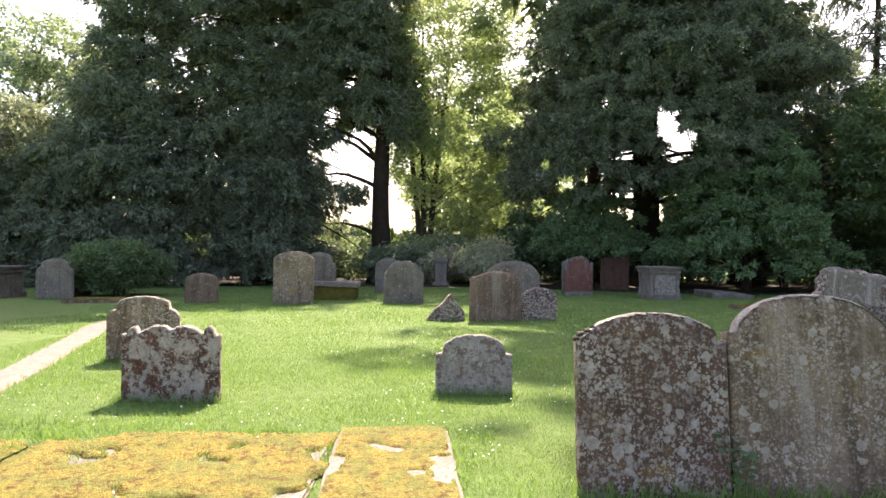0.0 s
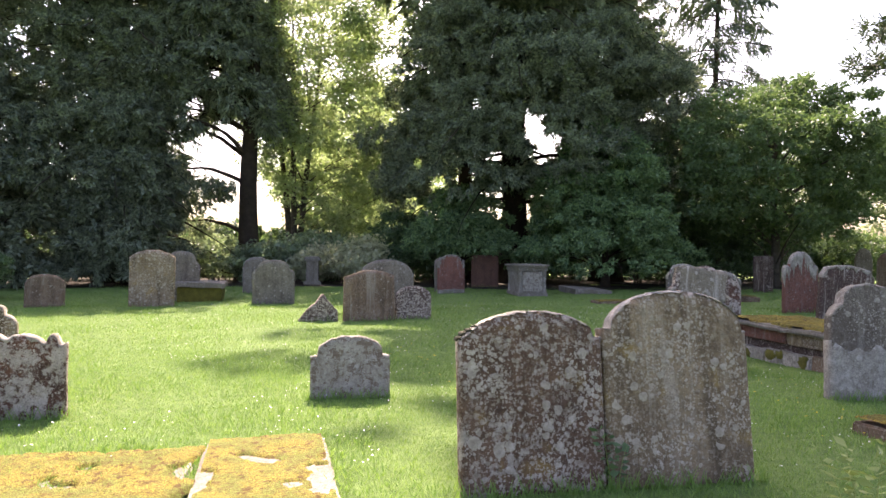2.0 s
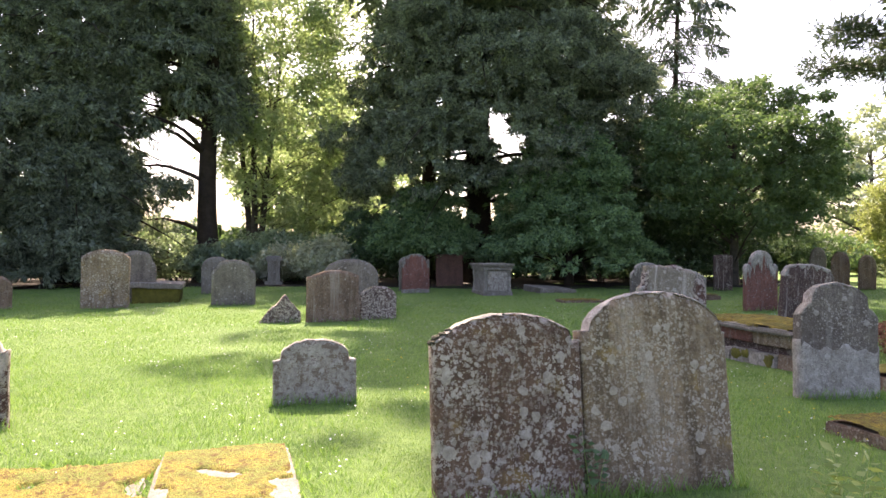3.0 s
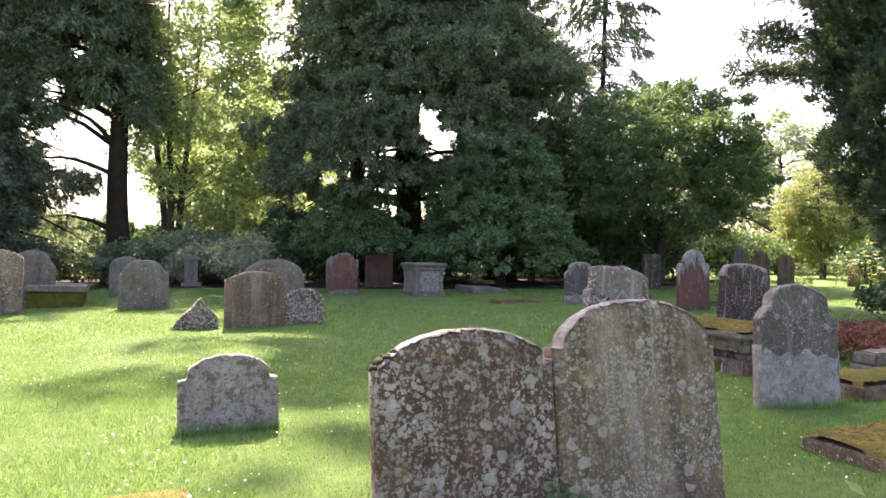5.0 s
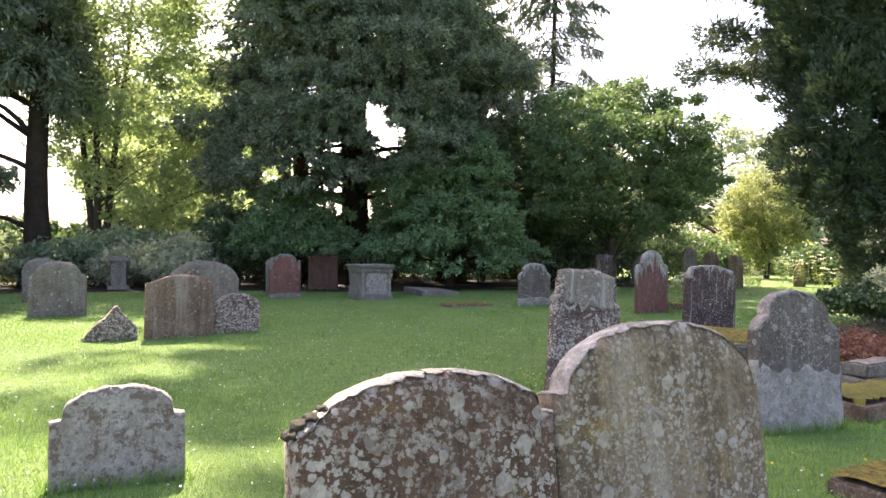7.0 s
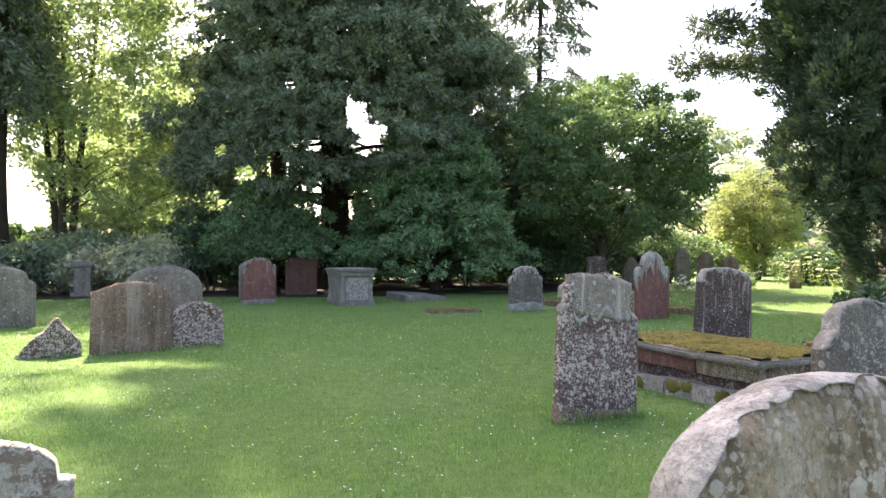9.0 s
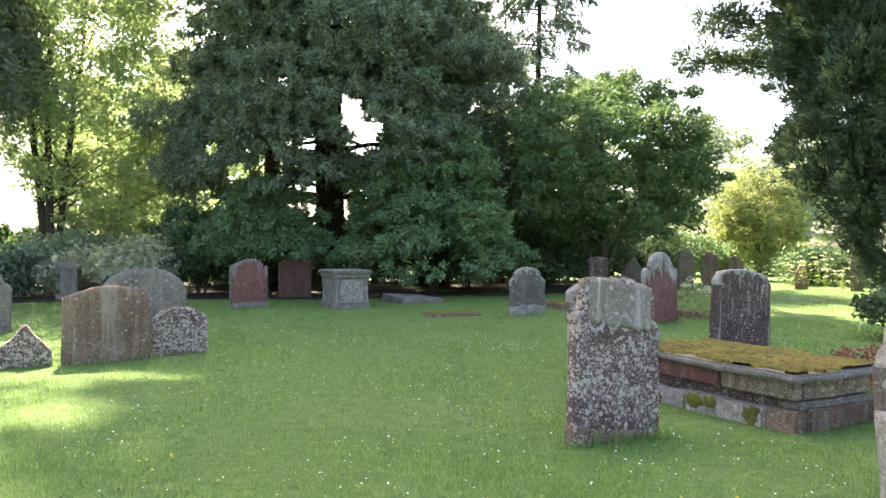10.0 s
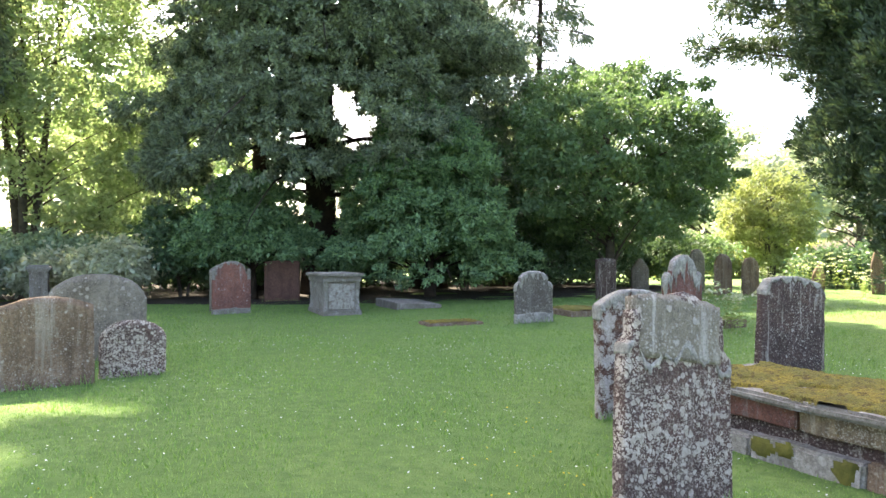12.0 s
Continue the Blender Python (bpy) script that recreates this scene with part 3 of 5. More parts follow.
def leaves(centres, axes, length, width, fold=0.3, r=rng):
    """A four-cornered leaf at each centre, pointing along its axis, turned at random round it: two triangles each."""
    n = len(centres)
    axes = axes / (np.linalg.norm(axes, axis=1, keepdims=True) + 1e-9)
    rnd = r.normal(size=(n, 3))
    side = np.cross(axes, rnd)
    side /= np.linalg.norm(side, axis=1, keepdims=True) + 1e-9
    up = np.cross(side, axes)
    L = (length * r.uniform(0.6, 1.3, n))[:, None]
    W = (width * r.uniform(0.6, 1.3, n))[:, None]
    p0 = centres - axes * L * 0.5
    p1 = centres + side * W * 0.5 + up * W * fold * 0.5
    p2 = centres + axes * L * 0.5
    p3 = centres - side * W * 0.5 + up * W * fold * 0.5
    v = np.stack([p0, p1, p2, p3], 1).reshape(-1, 3)
    k = np.arange(n)[:, None] * 4
    f = np.concatenate([k + np.array([[0, 1, 2]]), k + np.array([[0, 2, 3]])])
    return v, f


def conifer(label, x, y, h, r, z0, n_bough, per, leaf=(0.34, 0.09), droop=0.35, seed=1, mat=NEEDLE, tip_mat=None, top=1.3, lean=0.0,
            sector=None, hang=0.35, trunk_r=None, name="conifer_tree", clear=0.0, arch=0.0, gap=None, patchy=-0.22, floor=0.0, lobes=None, holes=(), limbs=False):
    """A conifer: trunk, tapering drooping boughs with side twigs and hanging sprays of needles.
    top: how full the crown stays towards its tip; sector: a bearing range without boughs; z0: height of the lowest boughs."""
    g = np.random.default_rng(seed)
    root = thing(name, pose(x, y, float(ground_z(x, y))), label, "tree", "trees round the churchyard")
    tr = trunk_r or h * 0.018
    zz = np.linspace(-0.2, h * 0.97, 14)
    wood = [tube(np.stack([np.sin(zz * 0.25 + seed) * 0.15 + lean * zz, np.cos(zz * 0.3) * 0.12, zz], -1), tr * (1.02 - zz / h) ** 0.8 * (1 + 0.5 * np.exp(-zz * 1.6)), 12)]
    cs, ax, sz = [], [], []
    for b in range(n_bough):
        q = (b + g.uniform(0, 1)) / n_bough
        z = z0 + (h - z0) * q
        az = b * 2.39996 + g.uniform(-0.5, 0.5)
        if sector and sector[0] < math.degrees(az) % 360 < sector[1] and z < sector[2]:
            continue
        ln = r * (1 - q ** top) ** 0.8 * g.uniform(0.6, 1.12) + 0.4
        m = 9
        s = np.linspace(0, 1, m)
        rise = g.uniform(-0.05, 0.25) + arch
        px = np.cos(az) * ln * s
        py = np.sin(az) * ln * s
        pz = z + ln * (rise * s - (droop + arch) * s ** 2.2)
        pz = np.maximum(pz, 0.35 + 0.3 * g.uniform(0, 1, m))
        pts = np.stack([px + lean * z, py, pz], -1)
        pts += g.normal(0, 0.05, pts.shape) * s[:, None]
        if not (gap and gap[2] - 0.3 < z < gap[3] + 1.0 and gap[0] * math.cos(az) > 0 and abs(math.cos(az)) > 0.25 and b % 4):
            wood.append(tube(pts, (0.012 + 0.012 * ln) * (1.05 - s), 5))
        nt_ = int(per * (0.4 + ln / r) * (0.32 if z > 15 else 1))
        # twigs fan out sideways from the bough and hang; each carries a flat spray
        u = np.clip(g.beta(1.8, 1.15, nt_), clear, 1)
        base = np.stack([np.interp(u, s, pts[:, k]) for k in range(3)], -1)
        side = g.choice([-1, 1], nt_)
        out = np.array([math.cos(az), math.sin(az), 0])
        perp = np.array([-math.sin(az), math.cos(az), 0])
        tw = np.minimum(ln * 0.34, 1.5) * (1.15 - u) ** 0.4 * g.uniform(0.3, 1.0, nt_)
        off = perp[None] * (side * tw)[:, None] + out[None] * (g.uniform(0.3, 0.9, nt_) * tw)[:, None]
        off += g.normal(0, 0.1, off.shape)
        off[:, 2] -= hang * tw * g.uniform(0.5, 1.3, nt_) - g.uniform(-0.05, 0.08, nt_)
        keep = np.array([noise.noise(Vector(p * 0.55 + seed)) > patchy for p in (base + off * 0.6)])
        keep &= (base + off * 0.8)[:, 2] > floor + 0.5 * np.sin(base[:, 0] * 1.7 + base[:, 1])
        if gap:
            q = base + off * 0.6
            keep &= ~((q[:, 0] > gap[0]) & (q[:, 0] < gap[1]) & (q[:, 2] > gap[2]) & (q[:, 2] < gap[3]))
        base, off = base[keep], off[keep]
        nt_ = len(base)
        sp = np.array([0.25, 0.45, 0.6, 0.75, 0.9, 1.05])
        dirn = off / (np.linalg.norm(off, axis=1, keepdims=True) + 1e-6)
        flat = np.cross(dirn, np.array([0, 0, 1.0]))
        sgn = np.array([1, -1, 1, -1, 1, 0.0])
        c = base[:, None] + off[:, None] * sp[None, :, None]
        d = dirn[:, None] + flat[:, None] * (sgn * 0.75)[None, :, None] + g.normal(0, 0.16, (nt_, 6, 3))
        d[..., 2] -= hang * 0.35
        c = (c + d * leaf[0] * 0.3).reshape(-1, 3)
        c[:, 2] = np.maximum(c[:, 2], 0.3 + g.uniform(0, 0.3, len(c)))
        cs.append(c)
        ax.append(d.reshape(-1, 3))
        sz.append(np.full(len(c), 1.9 if z > 15 else 1.0))
    for c in lobes if limbs else ():
        s = np.linspace(0, 1, 9)[:, None]
        wood.append(tube(np.array([[0, 0, c[2] - 1.5]]) * (1 - s) + np.array([c[:3]]) * s, 0.07 * (1.1 - s[:, 0]), 5))
    wv, wf = join(wood)
    array_part("trunk", wv, wf, BARK, root, "dark trunk with bare limbs", smooth=True)
    cs, ax, sz = np.concatenate(cs), np.concatenate(ax), np.concatenate(sz)
    v, f = leaves(cs, ax, leaf[0] * sz, leaf[1] * sz, 0.3, g)
    if lobes:
        v, f = join([(v, f), lobe_foliage(g, lobes, 15, (0.165, 0.075), 20, 0.5, 0.6, holes, 2.6, (x - 0.8, y - 3.5), seed, 0.6)])
    array_part("crown", v, f, mat, root)
    return root


def ring_lobes(g, z0, z1, dz, radius, size, squash=0.6, inner=True, arc=(0, 360), droop=0.0, fill=1.9):
    """Rounded masses of foliage set in rings up a trunk: centres and half-axes; radius gives the crown's reach at a height."""
    out = []
    for z in np.arange(z0, z1, dz):
        reach = radius(z)
        for q in (1.0, 0.5) if inner else (1.0,):
            n = max(3, int(2 * math.pi * reach * q / (fill * size)))
            for k in range(n):
                az = 360 * (k + g.uniform(-0.35, 0.35)) / n + z * 47
                if not arc[0] <= az % 360 <= arc[1]:
                    continue
                d = reach * q * g.uniform(0.66, 1.0) - 0.8 * size
                sz = size * g.uniform(0.7, 1.3)
                out.append((math.cos(radians(az)) * d, math.sin(radians(az)) * d, z + g.uniform(-0.5, 0.5) * dz - droop * d * q, sz * 1.1, sz * 1.1, sz * squash * g.uniform(0.8, 1.3)))
    return out


def lobe_foliage(g, lobes, density, leaf, per=20, hang=0.6, spread=0.5, holes=(), low=0.3, at=(0.0, 0.0), seed=0.0, ragged=0.25):
    """Tufts of narrow leaves over the outer and upper sides of rounded masses; holes: openings (x, z, half width, half height) right through the crown."""
    lb = np.array(lobes)
    cs, ax = [], []
    for c0 in lb:
        c, r = c0[:3], c0[3:]
        n = int(4 * math.pi * (r.mean() ** 2) * density)
        d = g.normal(size=(n, 3))
        d /= np.linalg.norm(d, axis=1, keepdims=True)
        d = d[(d[:, 2] > -0.35) | (g.uniform(0, 1, len(d)) < 0.3)]
        lump = np.array([noise.noise(Vector(v * 2.6 + c * 0.7 + seed)) for v in d])
        k = (1 - 0.35 * g.uniform(0, 1, len(d)) ** 2 + ragged * 1.4 * lump)[:, None]
        p = c + d * r * k
        deep = (((p[:, None] - lb[None, :, :3]) / lb[None, :, 3:]) ** 2).sum(-1).min(1) < 0.4
        keep = ~deep & (p[:, 2] > low + 0.45 * np.sin(p[:, 0] * 2.3 + p[:, 1] * 1.4) * min(1, low))
        for hx, hz, hw, hh in holes:
            q = 29.0 / np.maximum(29.0 + p[:, 1], 5)
            wob = 0.35 * np.sin(p[:, 2] * 3.1 + p[:, 1] * 2.3) * hw
            keep &= ~((((1.45 + (p[:, 2] - 1.45) * q - hz) / hh) ** 2 + (((p[:, 0] + at[0]) * q - at[0] - hx + wob) / hw) ** 2) < 1)
        p, d = p[keep], d[keep]
        a = d[:, None] * 0.9 + g.normal(0, spread, (len(p), per, 3))
        a[..., 2] -= hang
        a /= np.linalg.norm(a, axis=2, keepdims=True)
        q = p[:, None] + a * leaf[0] * g.uniform(0.0, 1.1, (len(p), per, 1)) + g.normal(0, leaf[0] * 0.35, (len(p), per, 3))
        cs.append(q.reshape(-1, 3))
        ax.append(a.reshape(-1, 3))
    cs, ax = np.concatenate(cs), np.concatenate(ax)
    cs[:, 2] = np.maximum(cs[:, 2], 0.08)
    return leaves(cs, ax, leaf[0], leaf[1], 0.3, g)


def lobed_tree(label, x, y, lobes, mat, bark=BARK, leaf=(0.26, 0.08), density=9, per=20, hang=0.6, spread=0.5, holes=(), seed=1, trunk=None, name="conifer_tree",
               category="tree", limbs=60, ragged=0.25, low=0.3):
    """A tree of heavy rounded boughs; trunk: (height, radius, lean x)."""
    g = np.random.default_rng(seed)
    root = thing(name, pose(x, y, float(ground_z(x, y))), label, category, "trees round the churchyard" if category == "tree" else "")
    th, tr, lean = trunk
    zz = np.linspace(-0.2, th, 16)
    stem = np.stack([np.sin(zz * 0.4 + seed) * 0.12 + lean * zz, np.cos(zz * 0.5) * 0.1, zz], -1)
    wood = [tube(stem, tr * (1.03 - zz / th) ** 0.7 * (1 + 0.6 * np.exp(-zz * 1.3)), 12)]
    for c in lobes[:: max(1, len(lobes) // limbs)]:
        c = np.array(c[:3])
        k = np.argmin(np.abs(zz - max(0.6, c[2] - 0.25 * np.hypot(c[0], c[1]))))
        s = np.linspace(0, 1, 8)[:, None]
        pts = stem[k] + (c - stem[k]) * s + np.array([[0, 0, 0.12 * np.hypot(c[0], c[1])]]) * np.sin(s * math.pi) + g.normal(0, 0.09, (8, 3)) * s
        wood.append(tube(pts, tr * 0.22 * (1.1 - s[:, 0]) + 0.01, 6))
    array_part("trunk", *join(wood), bark, root, "dark trunk with bare limbs", smooth=True)
    array_part("crown", *lobe_foliage(g, lobes, density, leaf, per, hang, spread, holes, low, (x - 0.8, y - 3.5), seed, ragged), mat, root)
    return root


def broadleaf(label, x, y, h, r, z0, clumps, per, leaf=(0.13, 0.08), seed=1, mat=BROAD, bark=BARK_PALE, trunk_r=0.2, squash=1.0, clump_r=0.55,
              name="broadleaf_tree", stems=1, category="tree", shell=0.5, shift=0.0, ry=None, upright=0.0):
    """A broadleaf tree or shrub: forked stems, limbs to each clump, and loose clumps of leaves in an uneven crown."""
    g = np.random.default_rng(seed)
    root = thing(name, pose(x, y, float(ground_z(x, y))), label, category, "trees round the churchyard" if category == "tree" else "")
    cz, rz = (h + z0) / 2, (h - z0) / 2
    cen = []
    while len(cen) < clumps:
        p = g.uniform(-1, 1, 3)
        d = np.linalg.norm(p if not upright else (p[0], p[1], p[2] ** 2))
        bumps = 0.82 + 0.3 * noise.noise(Vector(p * 2.1 + seed))
        if shell * bumps < d < bumps:
            cen.append((p[0] * r + shift, p[1] * (ry or r), cz + p[2] * rz))
    cen = np.array(cen)
    wood = []
    forks = []
    for sidx in range(stems):
        a = 2 * math.pi * sidx / stems + g.uniform(0, 1)
        topp = np.array([math.cos(a) * r * 0.25 * (stems > 1), math.sin(a) * r * 0.25 * (stems > 1), h * 0.8])
        s = np.linspace(0, 1, 10)[:, None]
        pts = topp * s + np.array([[math.cos(a), math.sin(a), 0]]) * 0.1 * (stems > 1) + g.normal(0, 0.07, (10, 3)) * s
        pts[0, 2] = -0.15
        wood.append(tube(pts, trunk_r * (1.08 - s[:, 0]) ** 0.9, 9))
        forks.append(pts)
    for c in cen[:: max(1, len(cen) // 70)]:
        st = forks[g.integers(stems)]
        k = np.argmin(np.abs(st[:, 2] - max(0.5, c[2] - 0.35 * np.hypot(c[0], c[1]) - 0.5)))
        p = st[k]
        s = np.linspace(0, 1, 6)[:, None]
        pts = p + (c - p) * s + np.array([[0, 0, 0.25]]) * np.sin(s * math.pi) + g.normal(0, 0.08, (6, 3)) * s
        wood.append(tube(pts, trunk_r * 0.28 * (1.06 - s[:, 0]) * (0.4 + 0.6 * (1 - c[2] / h)), 5))
    wv, wf = join(wood)
    array_part("trunk", wv, wf, bark, root, smooth=True)
    n = clumps * per
    q = g.normal(0, 1, (clumps, per, 3))
    q /= np.linalg.norm(q, axis=2, keepdims=True)
    q *= (g.uniform(0, 1, (clumps, per, 1)) ** 0.5) * clump_r * g.uniform(0.5, 1.3, (clumps, 1, 1)) * np.array([1.15, 1.15, 0.7 * squash])
    c = (cen[:, None] + q).reshape(-1, 3)
    c[:, 2] = np.maximum(c[:, 2], 0.05)
    d = q.reshape(-1, 3) + g.normal(0, 0.35, (n, 3))
    d[:, 2] += upright - 0.15
    v, f = leaves(c, d, leaf[0], leaf[1], 0.35, g)
    array_part("crown", v, f, mat, root)
    return root


# the great trees
lg = np.random.default_rng(33)
great = ring_lobes(lg, 5.0, 14.0, 1.25, lambda z: 6.9 - 0.5 * max(0, z - 9.5) + 0.5 * math.sin(z * 2), 1.05, 0.42, arc=(140, 400), droop=0.08) + ring_lobes(lg, 7.0, 14.0, 2.4, lambda z: 6.0, 1.4, 0.5, False, (0, 180))
# hanging curtains of twigs along the lower edge
for q in np.linspace(160, 255, 12):
    great.append((math.cos(radians(q)) * 5.8, math.sin(radians(q)) * 5.4, 4.9 + lg.uniform(-0.5, 0.6), 0.42, 0.42, 1.5))
conifer("huge dark conifer with broad drooping hanging boughs", 2.5, 32.5, 36, 6.75, 3.6, 310, 150, seed=3, top=3.0, hang=1.0, trunk_r=0.6, leaf=(0.27, 0.09), droop=0.4, arch=0.2, sector=(262, 308, 8.0), gap=(0.7, 1.8, 6.0, 7.9), patchy=-0.38, floor=13.2,
        lobes=great, holes=[(0.75, 7.2, 0.6, 0.8), (1.7, 6.3, 0.85, 0.65), (1.15, 6.0, 0.5, 0.55), (-3.6, 4.6, 0.6, 0.5), (-2.4, 5.0, 0.5, 0.65), (-1.0, 5.9, 0.35, 0.35), (-4.6, 5.6, 0.3, 0.4), (-1.9, 8.3, 0.25, 0.3)])
conifer("tall dark conifer standing beside the great one", 7.2, 35.0, 31, 4.6, 2.0, 200, 70, seed=4, top=1.5, hang=0.6, leaf=(0.32, 0.11), gap=(-4.2, -2.6, 5.8, 8.2), floor=13.0,
        lobes=ring_lobes(lg, 3.0, 13.6, 1.3, lambda z: 5.1 - 0.8 * max(0, z - 9), 1.05, 0.42, arc=(170, 430), droop=0.06), holes=[(-3.4, 7.0, 1.3, 1.5)])
# crown out of view, added to shade the lawn; three lobes cast shadow blobs
conifer("unseen added pine whose high crown shades the lawn", -0.1, 36.5, 41, 4.45, 17.5, 130, 60, seed=19, top=4.0, hang=0.4, leaf=(0.5, 0.18), trunk_r=0.4,
        lobes=[(-5.7, 0, 31.2, 0.9, 0.8, 0.4), (-4.7, 0.2, 31.0, 0.6, 0.6, 0.35), (-5.5, 0.1, 27.7, 0.6, 0.7, 0.3)], limbs=True)
lobed_tree("small spruce with fresh green spreading boughs", 5.9, 29.4, ring_lobes(lg, 1.7, 4.6, 0.7, lambda z: 4.7 - 0.62 * (z - 1.5), 0.75, 0.34, droop=0.18, fill=2.4) + ring_lobes(lg, 4.6, 6.6, 0.6, lambda z: 2.7 - 0.75 * (z - 4.6), 0.55, 0.45, droop=0.16, fill=2.2),
           NEEDLE_LIGHT, leaf=(0.155, 0.07), density=17, per=18, hang=0.35, spread=0.55, seed=14, trunk=(6.6, 0.14, 0), ragged=0.65, low=1.0)
lobed_tree("low spreading green conifer beneath the great one", 0.0, 29.8, ring_lobes(lg, 1.8, 3.9, 0.6, lambda z: 2.8 - 0.5 * (z - 1.7), 0.6, 0.38, droop=0.14),
           NEEDLE_LIGHT, leaf=(0.155, 0.07), density=17, per=18, hang=0.35, spread=0.55, seed=15, trunk=(3.4, 0.09, 0), ragged=0.5, low=0.9)
conifer("tall dark conifer at the edge of the churchyard", -15.3, 30.0, 27, 6.2, 0.8, 220, 86, seed=5, top=2.4, leaf=(0.34, 0.11), hang=0.8, patchy=-0.5, floor=13.0,
        lobes=ring_lobes(lg, 1.4, 14.0, 1.2, lambda z: 5.6 - 0.14 * z + 0.4 * math.sin(z * 1.7), 1.1, 0.45, arc=(170, 400), droop=0.1))
lobed_tree("dark weeping conifer on a stout leaning trunk", -9.5, 31.0, [(a - 1.7, b, c, d, e, f) for a, b, c, d, e, f in ring_lobes(lg, 8.2, 15.5, 1.0, lambda z: 3.7 - 0.06 * (z - 8), 0.95, 0.45, droop=0.12)
           + [(math.cos(q) * 3.0, math.sin(q) * 2.8, 7.3 + 0.5 * math.sin(q * 5), 0.4, 0.4, 1.4) for q in np.linspace(2.6, 6.4, 8)]] + [(-3.6, -1.0, 4.9, 1.2, 1.2, 0.6), (-2.7, -1.5, 3.4, 1.0, 1.0, 0.5), (-3.8, 0.6, 2.6, 1.4, 1.2, 0.6)],
           NEEDLE, leaf=(0.25, 0.08), density=8, per=20, hang=0.85, seed=35, trunk=(17, 0.46, 0.0), limbs=70, holes=[(-0.9, 6.6, 0.5, 0.9), (-2.6, 8.0, 0.5, 0.6), (-1.6, 9.6, 0.4, 0.5)], low=1.6, ragged=0.45)
lobed_tree("dark conifer with boughs down to the grass", -19.5, 27.0, ring_lobes(lg, 1.2, 15.0, 1.0, lambda z: 5.9 - 0.32 * z, 1.1, 0.45, arc=(170, 400), droop=0.1), NEEDLE, leaf=(0.26, 0.085), density=8, seed=6, trunk=(15.5, 0.3, 0), ragged=0.4)
lobed_tree("dark conifer beyond the lawn by old tombs", -24.5, 25.0, ring_lobes(lg, 1.2, 7.4, 0.95, lambda z: 5.9 - 0.5 * z, 1.1, 0.45, arc=(170, 400), droop=0.1), NEEDLE, leaf=(0.26, 0.085), density=8, seed=7, trunk=(8.0, 0.25, 0), ragged=0.4)
lobed_tree("dark conifer behind the mossy slabs", -29.0, 19.0, ring_lobes(lg, 1.2, 7.4, 1.1, lambda z: 5.2 - 0.45 * z, 1.2, 0.5, droop=0.1), NEEDLE, leaf=(0.36, 0.13), density=5, seed=16, trunk=(8.0, 0.25, 0))
lobed_tree("slender dark conifer before taller trees", -13.6, 27.6, ring_lobes(lg, 1.2, 10.0, 0.7, lambda z: 3.2 - 0.27 * z, 0.65, 0.5, droop=0.2), NEEDLE, leaf=(0.22, 0.07), density=12, seed=8, trunk=(10.4, 0.13, 0), ragged=0.5)
conifer("thin larch-like conifer with weeping twigs", 14.2, 40.0, 23, 3.8, 5.5, 90, 85, seed=9, mat=YEW, hang=1.3, top=1.8, leaf=(0.26, 0.06), trunk_r=0.26)
pine = []
for bz, az, reach in ((8.2, 190, 9.2), (9.5, 198, 9.4), (10.6, 184, 9.2), (7.2, 210, 7.4), (9.0, 222, 7.6), (11.8, 196, 8.8), (7.6, 178, 8.4), (10.4, 250, 6.0), (12.8, 225, 5.8), (13.6, 190, 5.5)):
    for q in np.linspace(0.3, 1, 8):
        d = reach * q
        pine.append((math.cos(radians(az + lg.uniform(-8, 8))) * d, math.sin(radians(az)) * d, bz + 0.04 * d + lg.uniform(-0.2, 0.2), 0.8 * (1.35 - 0.55 * q), 0.75 * (1.35 - 0.5 * q), 0.26))
lobed_tree("spreading pine with long dark level boughs", 22.5, 25.0, pine, YEW, leaf=(0.26, 0.055), density=15, per=18, hang=-0.1, spread=0.55, seed=17, trunk=(16.5, 0.4, -0.02), limbs=60, ragged=0.5)
yew = ring_lobes(lg, 1.3, 17.0, 0.8, lambda z: min(3.8, 1.7 + 0.75 * (z - 1.4)), 0.62, 1.35, False, (120, 330)) + ring_lobes(lg, 1.6, 17.0, 1.5, lambda z: min(3.4, 1.8 + 0.6 * (z - 1.6)), 1.2, 1.0, False, (0, 360))
lobed_tree("massive upright yew, dense and nearly black", 17.6, 19.7, yew, YEW, leaf=(0.17, 0.05), density=20, per=20, hang=-0.6, spread=0.35, seed=10, trunk=(16, 0.5, 0), limbs=40, ragged=0.4)
broadleaf("light green broadleaf tree with slender grey limbs", -8.6, 35.0, 18, 5.6, 1.0, 480, 115, (0.175, 0.12), 11, BIRCH, BARK_PALE, clump_r=0.8, trunk_r=0.17, shell=0.15, shift=1.8, stems=3)
broadleaf("low light green tree filling the gap between conifers", -6.8, 38.5, 8.5, 4.8, 0.2, 280, 100, (0.18, 0.12), 28, BIRCH, clump_r=0.7, trunk_r=0.12, shell=0.2)
broadleaf("tall light green tree behind the others", -8.5, 58.0, 17, 9.5, 0.8, 300, 90, (0.36, 0.25), 18, BIRCH, clump_r=1.4, trunk_r=0.2, shell=0.2)
broadleaf("light green broadleaf tree in hazy sunlight", -31.0, 33.0, 15.6, 6.8, 2.0, 400, 90, (0.24, 0.16), 12, HEDGE, clump_r=0.9, trunk_r=0.3)
broadleaf("rounded mid green tree with dense leafy crown", 13.4, 30.6, 9.6, 5.4, 0.5, 660, 115, (0.165, 0.105), 13, BROAD, clump_r=0.5, trunk_r=0.2)
broadleaf("yellow green shrubby tree in full sun", 25.0, 36.0, 6.8, 2.4, 0.1, 190, 120, (0.15, 0.085), 14, YELLOW, clump_r=0.55, trunk_r=0.06, stems=4, shell=0.2)
